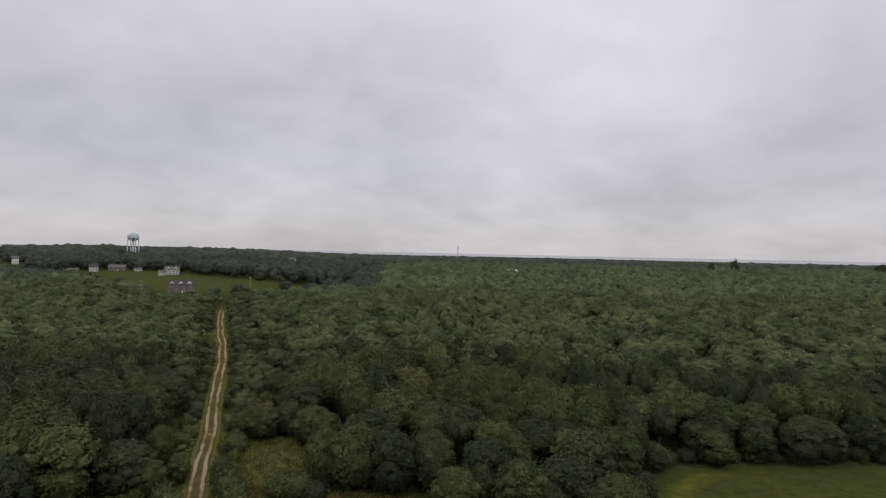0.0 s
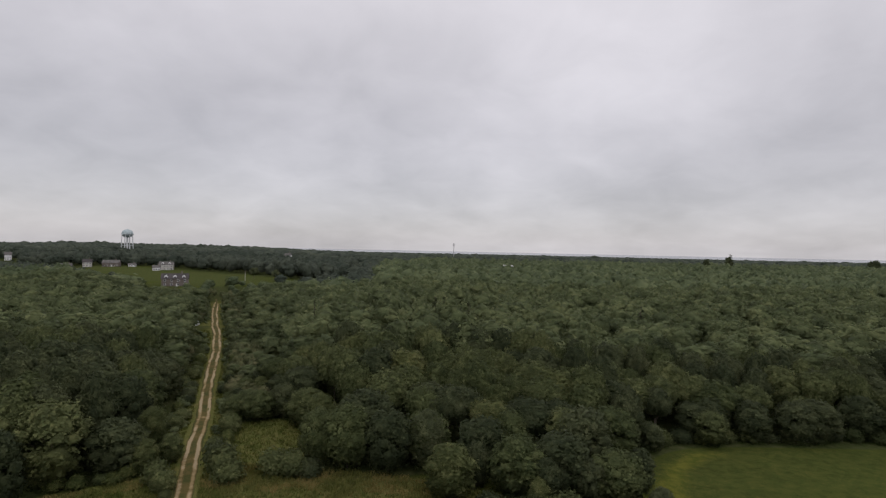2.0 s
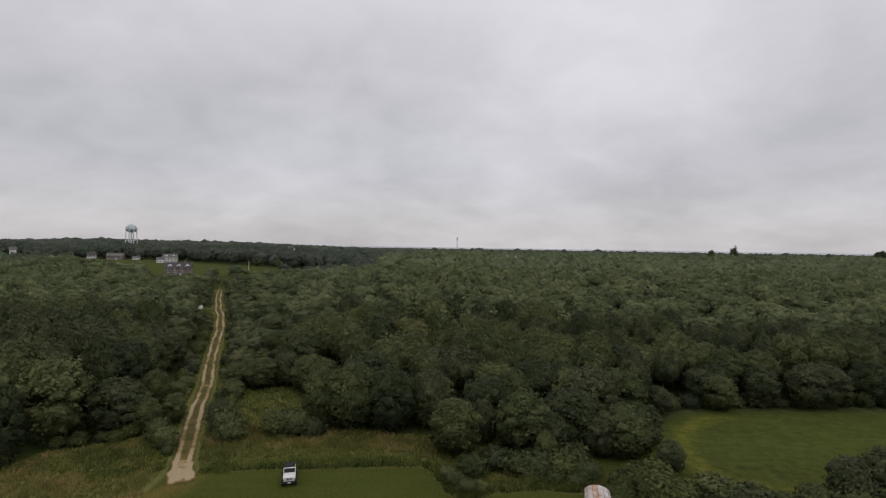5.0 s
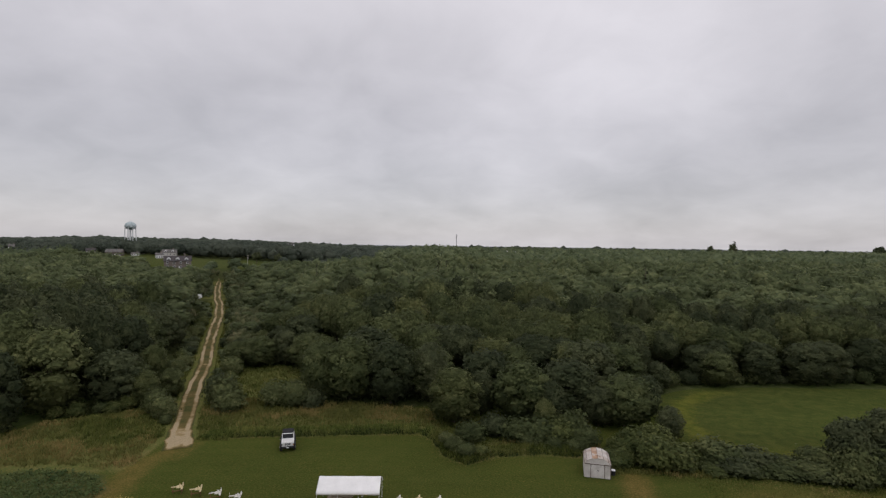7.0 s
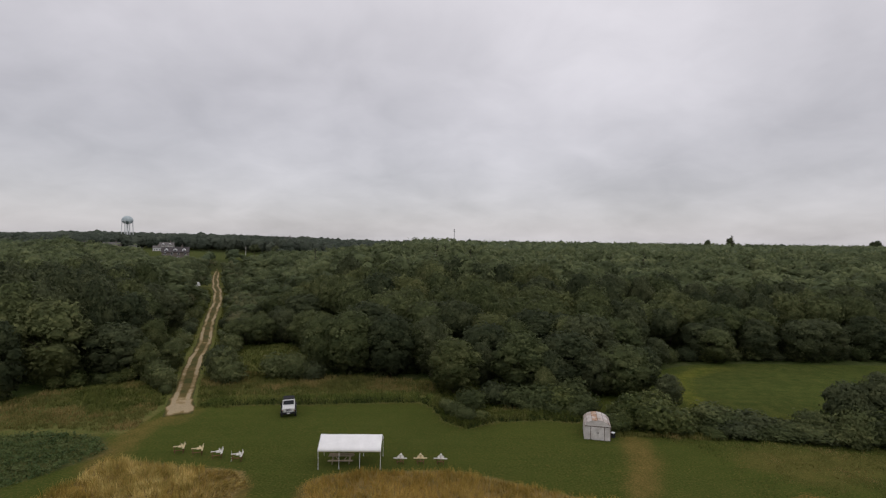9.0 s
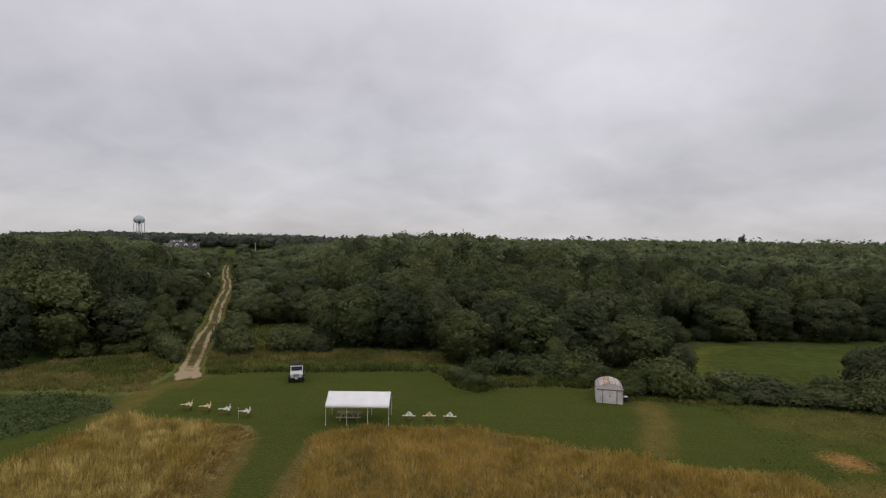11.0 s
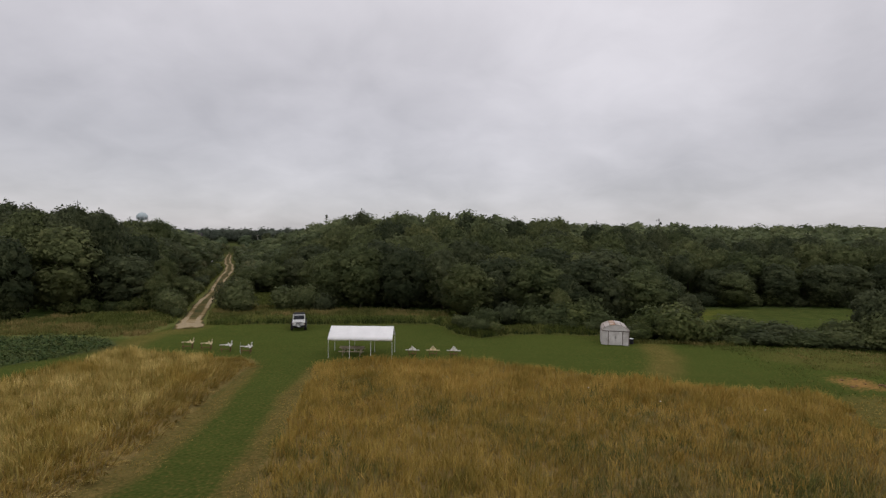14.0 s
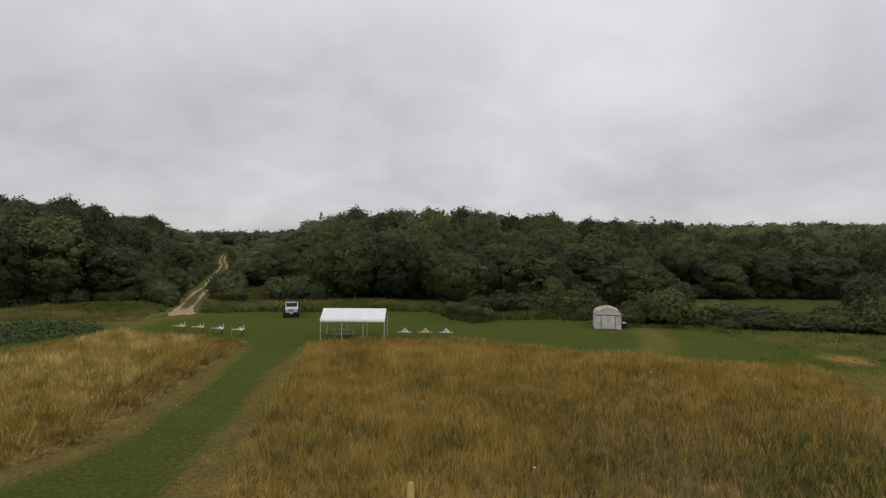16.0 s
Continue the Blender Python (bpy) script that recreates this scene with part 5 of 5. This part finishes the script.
# ---- off-road car ----
def offroad_car(m):
    """Front at y = 0, its length along y."""
    base = thing("offroad_car", m, "white boxy off-road car with a black top, parked on the lawn", "car")
    body = part("body", prism([(0.28, 0.62), (0.28, 1.02), (1.45, 1.12), (1.5, 1.12), (4.0, 1.12), (4.05, 0.6), (3.9, 0.5), (0.4, 0.5)], 1.46, "x"), CAR_WHITE, base, bevel=0.03)
    body.matrix_basis = pose(-0.73, 0, 0)
    part("hood", prism([(-0.60, 1.0), (-0.56, 1.1), (-0.45, 1.145), (0.45, 1.145), (0.56, 1.1), (0.60, 1.0)], 1.18), CAR_WHITE, base, bevel=0.012).matrix_basis = pose(0, 0.27, 0)
    grille = part("grille", box(1.12, 0.05, 0.44, 0, 0.245, 0.86), CAR_WHITE, base, bevel=0.015)
    for q in range(7):
        part("slot", box(0.065, 0.02, 0.3, -0.3 + q * 0.1, 0.214, 0.87), BLACK, grille, "black grille slot", bevel=0.008)
    for s in (-1, 1):
        part("headlight", rod((s * 0.46, 0.25, 0.9), (s * 0.46, 0.2, 0.9), 0.1, seg=16), LENS, base, "round glass headlight")
        part("turn_signal", rod((s * 0.7, 0.16, 0.83), (s * 0.7, 0.12, 0.83), 0.045, seg=10), AMBER, base, "small amber lens")
        part("fender", prism([(s * 0.6 - 0.32 * (s < 0), 0.0), (s * 0.6 + 0.32 * (s > 0), 0.0), (s * 0.6 + 0.32 * (s > 0), 0.1), (s * 0.6 - 0.32 * (s < 0), 0.1)], 1.05), BLACK, base, "black wheel arch", bevel=0.02).matrix_basis = pose(0, 0.12, 0.78)
        part("rear_fender", box(0.22, 0.95, 0.08, s * 0.76, 3.35, 0.8), BLACK, base, "black wheel arch", bevel=0.02)
        part("mirror", box(0.2, 0.08, 0.16, s * 0.88, 1.5, 1.22), BLACK, base, bevel=0.02)
        part("side_step", box(0.16, 1.5, 0.06, s * 0.78, 2.05, 0.42), BLACK, base, bevel=0.02)
        part("door", box(0.03, 1.05, 0.62, s * 0.735, 2.05, 0.84), CAR_WHITE, base, bevel=0.01)
        part("side_window", box(0.02, 0.95, 0.46, s * 0.66, 2.1, 1.42, 0, s * -6), DARK_GLASS, base, "dark side window")
        for y in (0.62, 3.35):
            wheel = part("wheel", rod((s * 0.64, y, 0.40), (s * 0.93, y, 0.40), 0.40, seg=24), RUBBER, base, "black off-road tyre", bevel=0.03)
            part("rim", rod((s * 0.90, y, 0.40), (s * 0.945, y, 0.40), 0.21, seg=16), STEEL, wheel, "grey steel rim")
    part("front_bumper", box(1.62, 0.2, 0.17, 0, 0.06, 0.54), BLACK, base, bevel=0.03)
    part("number_plate", box(0.34, 0.015, 0.13, 0.0, -0.05, 0.56), WHITE_PAINT, base, "pale blank plate")
    part("rear_bumper", box(1.5, 0.16, 0.16, 0, 4.08, 0.52), BLACK, base, bevel=0.03)
    part("spare_wheel", rod((0, 4.08, 0.95), (0, 4.3, 0.95), 0.37, seg=24), RUBBER, base, bevel=0.03)
    frame_ = part("windscreen_frame", box(1.44, 0.06, 0.66, 0, 1.6, 1.40, -14), CAR_WHITE, base, bevel=0.02)
    part("windscreen", box(1.28, 0.02, 0.5, 0, 1.553, 1.40, -14), DARK_GLASS, frame_, "dark windscreen")
    part("roof", prism([(-0.70, 1.60), (-0.68, 1.73), (-0.55, 1.79), (0.55, 1.79), (0.68, 1.73), (0.70, 1.60)], 1.5), BLACK, base, "black soft top", bevel=0.03).matrix_basis = pose(0, 1.68, 0)
    part("rear_panel", box(1.3, 0.05, 0.42, 0, 3.7, 1.32), BLACK, base, bevel=0.02)
    part("rear_side", box(1.3, 0.85, 0.4, 0, 3.25, 1.31), BLACK, base, "black rear cover", bevel=0.03)
    part("chassis", box(1.1, 3.6, 0.2, 0, 2.05, 0.44), BLACK, base)


offroad_car(pose(-20.6, 64.7, 0.02, 0, 0, 16) @ Matrix.Scale(1.03, 4))


# ---- garden shed ----
def garden_shed(m):
    base = thing("garden_shed", m, "pale metal garden shed with an arched rusty roof and double doors", "shed")
    W, D, eave = 2.9, 3.1, 1.6
    arch = [(-W / 2, eave), (-1.18, 1.92), (-0.62, 2.17), (0, 2.26), (0.62, 2.17), (1.18, 1.92), (W / 2, eave)]
    part("wall", prism([(-W / 2, 0)] + arch + [(W / 2, 0)], D), SHED_METAL, base)
    roof = []
    for (x0, z0), (x1, z1) in zip(arch, arch[1:]):
        bm = bmesh.new()
        n = Vector((z0 - z1, 0, x1 - x0)).normalized() * 0.035
        if n.z < 0:
            n = -n
        c = [Vector((x0, -0.07, z0)), Vector((x1, -0.07, z1)), Vector((x1, D + 0.07, z1)), Vector((x0, D + 0.07, z0))]
        lo = [bm.verts.new(v + n * 0.1) for v in c]
        hi = [bm.verts.new(v + n * 1.1) for v in c]
        bm.faces.new(hi)
        bm.faces.new(lo[::-1])
        for q in range(4):
            bm.faces.new((lo[q], lo[(q + 1) % 4], hi[(q + 1) % 4], hi[q]))
        bmesh.ops.recalc_face_normals(bm, faces=bm.faces)
        roof.append(part("roof_panel", bm, SHED_RUST if len(roof) == 2 else SHED_ROOF, base, "pale metal roof panel with rust stains"))
    for x, z in arch:
        part("roof_rib", rod((x, -0.08, z + 0.045), (x, D + 0.08, z + 0.045), 0.022, seg=6), SHED_TRIM, base)
    for y in (1.0, 2.05):
        bm = bmesh.new()
        for (x0, z0), (x1, z1) in zip(arch, arch[1:]):
            rod((x0, y, z0 + 0.04), (x1, y, z1 + 0.04), 0.016, seg=5, bm=bm)
        part("roof_seam", bm, SHED_METAL, base)
    for s in (-1, 1):
        part("corner_trim", box(0.09, 0.05, eave, s * (W / 2 - 0.03), -0.012, eave / 2), SHED_TRIM if s > 0 else SHED_METAL, base)
        door = part("door", box(0.70, 0.035, 1.42, s * 0.355, -0.03, 0.75), SHED_METAL, base, "pale metal sliding door", bevel=0.006)
        part("handle", box(0.04, 0.035, 0.2, s * 0.06, -0.062, 0.85), BLACK, door, "dark handle")
        part("door_jamb", box(0.06, 0.06, 1.5, s * 0.76, -0.03, 0.75), SHED_TRIM, base)
        for q in range(3):
            part("wall_rib", box(0.05, 0.025, eave - 0.05, s * (0.93 + q * 0.19), -0.012, (eave - 0.05) / 2), SHED_METAL, base)
        for q in range(9):
            part("side_rib", box(0.025, 0.05, eave - 0.05, s * (W / 2 + 0.012), 0.25 + q * 0.32, (eave - 0.05) / 2), SHED_METAL, base)
    part("header", box(W - 0.05, 0.06, 0.07, 0, -0.03, eave - 0.06), SHED_TRIM, base)
    part("gable_panel", prism([(-1.3, 0), (-1.08, 0.27), (-0.55, 0.5), (0, 0.58), (0.55, 0.5), (1.08, 0.27), (1.3, 0)], 0.02), SHED_METAL, base).matrix_basis = pose(0, -0.022, eave + 0.02)


garden_shed(pose(16.62, 59.25, 0.0, 0, 0, -11.8))
drum = thing("drum", pose(18.65, 60.1, 0.0), "dark round drum with a pale lid beside the shed", "drum")
part("barrel", rod((0, 0, 0), (0, 0, 0.55), 0.24, seg=20), BLACK, drum, bevel=0.03)
part("lid", rod((0, 0, 0.55), (0, 0, 0.61), 0.25, seg=20), WHITE_PAINT, drum, "pale lid", bevel=0.02)


# ---- yellow marker post ----
def rounded_post(m):
    bm = bmesh.new()
    outline = [(-0.115, -0.1), (0.115, -0.1)]
    for q in range(13):
        a = math.pi * q / 12
        outline.append((0.115 * math.cos(a), 1.02 + 0.16 * math.sin(a)))
    base = thing("marker_post", m, "yellow wooden marker post with a rounded top in the brown meadow", "post")
    part("post", prism(outline, 0.05, bm=bm), YELLOW_POST, base, bevel=0.012)


rounded_post(pose(-1.88, 19.0, 0))
for x, y in ((8.6, 38.9), (12.6, 36.0), (18.6, 34.6), (2.6, 20.9)):
    bloom = thing("wildflower", pose(x, y, 0), "small white wildflower standing in the brown meadow", "flower", "wildflowers in the meadow")
    part("stalk", rod((0, 0, -0.05), (0.03, 0, 0.92), 0.008, seg=5), GREEN_GRASS, bloom)
    part("flower_head", rod((0.03, 0, 0.91), (0.03, 0, 0.95), 0.03, 0.045, seg=9), WHITE_PAINT, bloom, "flat white flower head")
soil = random.Random(4)
for q in range(9):
    bm = bmesh.new()
    bmesh.ops.create_icosphere(bm, subdivisions=2, radius=1)
    for v in bm.verts:
        v.co *= soil.uniform(0.8, 1.15)
        v.co.z *= 0.5
    clod = thing("soil_clod", Matrix.LocRotScale((31 + soil.uniform(-0.8, 3.0), 44.8 + soil.uniform(-1.3, 1.3), 0.05), Euler((0, 0, soil.uniform(0, 6))), (soil.uniform(0.08, 0.2),) * 3), "small brown clod on the bare soil patch", "clod", "clods on the bare soil")
    part("lump", bm, SOIL, clod)


# ---- far buildings ----
def house(m, w, d, h, roof_h, wall, roof_mat, label, rows=2, cols=5, dormers=0, chimney=True, category="house"):
    base = thing("house", m, label, category)
    body = part("wall", prism([(-d / 2, 0), (-d / 2, h), (0, h + roof_h * 0.96), (d / 2, h), (d / 2, 0)], w, "x"), wall, base)
    body.matrix_basis = pose(-w / 2, 0, 0)
    for s in (-1, 1):
        slope = math.hypot(d / 2 + 0.5, roof_h)
        part("roof", box(w + 1.0, slope, 0.25, 0, s * (d / 4 + 0.1), h + roof_h / 2 + 0.1, -s * math.degrees(math.atan2(roof_h, d / 2 + 0.2))), roof_mat, base)
    for r in range(rows):
        for c in range(cols):
            x = -w / 2 + (c + 0.5) * w / cols
            z = 1.6 + r * 2.8
            win = part("window", box(1.3, 0.12, 1.6, x, -d / 2 - 0.04, z), WHITE_PAINT, base, "white window frame")
            part("pane", box(1.0, 0.06, 1.3, x, -d / 2 - 0.11, z), DARK_GLASS, win, "dark pane")
    part("door", box(1.1, 0.1, 2.1, w * 0.08, -d / 2 - 0.06, 1.05), WHITE_PAINT, base)
    for q in range(dormers):
        x = -w / 2 + (q + 0.5) * w / dormers
        dm = part("dormer", prism([(-1.2, 0), (-1.2, 1.7), (0, 2.7), (1.2, 1.7), (1.2, 0)], d * 0.28), WHITE_PAINT, base, "white gabled dormer")
        dm.matrix_basis = pose(x, -d * 0.4, h + 0.2)
        part("pane", box(1.2, 0.08, 1.2, x, -d * 0.4 - 0.06, h + 1.1), DARK_GLASS, base, "dark pane")
    if chimney:
        part("chimney", box(1.0, 1.0, 2.6, w * 0.25, 0, h + roof_h + 0.6), SIDING_BROWN, base)


def ground_at(x, y):
    return float(rise_of(x, y))


for x, y, turn, w, d, h, rh, wall, roof_mat, dorm, label in [
        (-197, 370, 24, 17, 9, 5.4, 3.6, SIDING_BROWN, ROOF_DARK, 3, "large dark-roofed house with white dormers beside a field"),
        (-315, 574, 20, 14, 9, 6.0, 3.4, SIDING, ROOF_GREY, 2, "pale two-storey house among far trees"),
        (-317, 557, 35, 7, 6, 3.5, 2.4, WHITE_PAINT, ROOF_GREY, 0, "small white house among far trees"),
        (-411, 626, 15, 18, 9, 4.6, 3.2, SIDING_BROWN, ROOF_GREY, 0, "long grey-roofed barn beside the far field"),
        (-431, 612, 30, 9, 7, 5.6, 3.4, SIDING, ROOF_DARK, 0, "tall pale farmhouse beside the far field"),
        (-446, 598, 30, 11, 7, 3.5, 2.4, SIDING_BROWN, ROOF_GREY, 0, "brown outbuilding beside the far field"),
        (-388, 630, 20, 8, 6, 2.6, 1.6, WHITE_PAINT, ROOF_GREY, 0, "low white outbuilding beside the far field"),
        (-424, 700, 10, 9, 7, 8.5, 3.0, SIDING, ROOF_GREY, 0, "grey house among far trees behind the barn"),
        (-707, 822, 40, 9, 8, 9.0, 4.5, WHITE_PAINT, ROOF_GREY, 0, "white gabled house in a clearing of far woods"),
        (-243, 780, 0, 9, 7, 15, 4.0, WHITE_PAINT, ROOF_GREY, 0, "white gabled house half hidden by far woods"),
        (74, 640, 0, 11, 7, 15, 2.4, WHITE_PAINT, WHITE_PAINT, 0, "pale flat-looking roof among far trees")]:
    house(pose(x, y, ground_at(x, y) - 0.3, 0, 0, turn), w, d, h, rh, wall, roof_mat, label, 2 if h > 5 else 1, max(3, int(w / 3.5)), dorm)


# ---- water tower ----
def water_tower(m):
    base = thing("water_tower", m, "pale blue-grey round water tower on white legs", "water tower")
    bm = bmesh.new()
    bmesh.ops.create_uvsphere(bm, u_segments=32, v_segments=18, radius=1.0)
    for v in bm.verts:
        v.co = Vector((v.co.x * 10.2, v.co.y * 10.2, v.co.z * (9.0 if v.co.z > 0 else 7.0)))
    for f in bm.faces:
        f.smooth = True
    part("tank", bm, TANK, base).matrix_basis = pose(0, 0, 46.5)
    part("walkway", rod((0, 0, 45.6), (0, 0, 46.2), 11.0, seg=32), LEG_PAINT, base)
    for q in range(8):
        a = q * math.pi / 4 + 0.2
        part("leg", rod((11.5 * math.cos(a), 11.5 * math.sin(a), 0), (9.6 * math.cos(a), 9.6 * math.sin(a), 46), 0.65, seg=8), LEG_PAINT, base)
        b = a + math.pi / 4
        part("tie", rod((11.0 * math.cos(a), 11.0 * math.sin(a), 24), (10.6 * math.cos(b), 10.6 * math.sin(b), 24), 0.3, seg=6), LEG_PAINT, base)
    part("riser", rod((0, 0, 0), (0, 0, 41), 1.4, seg=12), LEG_PAINT, base)
    part("finial", rod((0, 0, 55), (0, 0, 57.5), 0.5, 0.2, seg=8), LEG_PAINT, base)


water_tower(pose(-626, 1000, 4.0))


def radio_mast(m, h):
    base = thing("radio_mast", m, "slim grey radio mast with antennas at its top", "mast")
    part("shaft", rod((0, 0, 0), (0, 0, h), 0.9, 0.7, seg=10), STEEL, base)
    for z in (h - 1.5, h - 6):
        part("platform", rod((0, 0, z - 0.3), (0, 0, z + 0.3), 1.8, seg=12), STEEL, base)
        for q in range(6):
            a = q * math.pi / 3
            part("antenna", box(0.4, 0.4, 3.0, 1.9 * math.cos(a), 1.9 * math.sin(a), z), WHITE_PAINT, base)


radio_mast(pose(13, 1250, ground_at(13, 1250)), 47.5 - ground_at(13, 1250))


# ---- tall trees above the far woods ----
def tall_tree(x, y, top, width, seed, label):
    rng = np.random.default_rng(seed)
    z = ground_at(x, y)
    t = thing("tree", pose(x, y, z), label, "tree")
    h = top - z
    part("trunk", rod((0, 0, 0), (0, 0, h * 0.8), h * 0.02, h * 0.008), BARK, t)
    c = new("crown", leaf_mesh("crown", *crown(rng, width / 2, h * 0.3, h, 12, 500, width * 0.06, 1, 0.34), LEAF_DARK))
    c.parent = t


def skyline_tree(x, y, top, width, seed, label):
    """A tall tree with a thin, pointed, broken crown that stands above the rest."""
    rng = np.random.default_rng(seed)
    z = ground_at(x, y)
    h = top - z
    t = thing("tree", pose(x, y, z), label, "tree")
    bm = rod((0, 0, 0), (0, 0, h * 0.97), h * 0.012, h * 0.003)
    P = []
    for q in range(26):
        u = rng.uniform(0.35, 0.97)
        a = q * 2.4
        reach = width / 2 * (1.12 - u) * 1.6 * rng.uniform(0.5, 1.2)
        tip = Vector((math.cos(a) * reach, math.sin(a) * reach, h * u + reach * 0.25))
        rod((0, 0, h * u - reach * 0.1), tip, h * 0.004, h * 0.001, 4, bm)
        P += [np.array(tip) * (f, f, 1) + rng.normal(size=3) * width * 0.05 - (0, 0, (1 - f) * reach * 0.3) for f in np.linspace(0.35, 1.05, 9)]
    part("trunk", bm, BARK, t, "thin brown trunk with broken limbs")
    P = np.array(P)
    N = rng.normal(size=P.shape) + (0, 0, 1.0)
    v, f = cards(P, N, width * 0.085 * rng.uniform(0.6, 1.4, len(P)), rng, True)
    c = new("crown", leaf_mesh("crown", v, f, np.repeat(N / np.linalg.norm(N, axis=1)[:, None], 3, axis=0), LEAF_DARK))
    c.parent = t


for x, y, top, width in ((-4.6, 172, 21.4, 4.0), (-1.8, 176, 21.2, 3.6), (6.6, 170, 20.2, 4.4), (-44, 168, 19.8, 3.4), (-38.6, 172, 19.9, 3.0), (64, 172, 20.0, 4.4)):
    skyline_tree(x, y, top, width, int(x * 7 + 900), "thin ragged tree standing above the wood's skyline")
skyline_tree(455, 838, 36, 9, 77, "tall pointed conifer standing above the far woods")
tall_tree(455, 842, 31, 16, 1, "tall dark tree standing above the far woods")
tall_tree(418, 840, 28, 12, 2, "dark rounded tree standing above the far woods")
tall_tree(720, 880, 30, 22, 3, "broad dark tree standing above the far woods")
tall_tree(765, 890, 29, 18, 4, "broad dark tree standing above the far woods")
pole = thing("utility_pole", pose(-170, 430, ground_at(-170, 430)), "pale wooden utility pole standing in the far field", "pole")
part("shaft", rod((0, 0, -0.5), (0, 0, 8.5), 0.2, 0.14), WOOD_WHITE, pole)
part("crossarm", box(2.2, 0.15, 0.18, 0, 0, 7.9), WOOD_GREY, pole)
tall_tree(-148, 440, 15, 8, 5, "rounded tree standing in the far field")
tall_tree(-172, 455, 16, 10, 6, "rounded dark tree standing in the far field")

# pale thing of unknown kind in the scrub beside the track; heap form assumed
heap = thing("tarp_heap", pose(-113.0, 229.0, 0.0, 0, 0, 20) @ Matrix.Scale(0.7, 4), "pale white thing of unknown kind in scrub beside the track", "heap")
bm = bmesh.new()
bmesh.ops.create_icosphere(bm, subdivisions=3, radius=1)
tr = random.Random(9)
for v in bm.verts:
    v.co = Vector((v.co.x * 2.5, v.co.y * 1.5, max(0.0, v.co.z) * 3.2)) * tr.uniform(0.88, 1.08)
    v.co.z += 0.35 * max(0, v.co.x)
part("cover", bm, WHITE_CLOTH, heap)
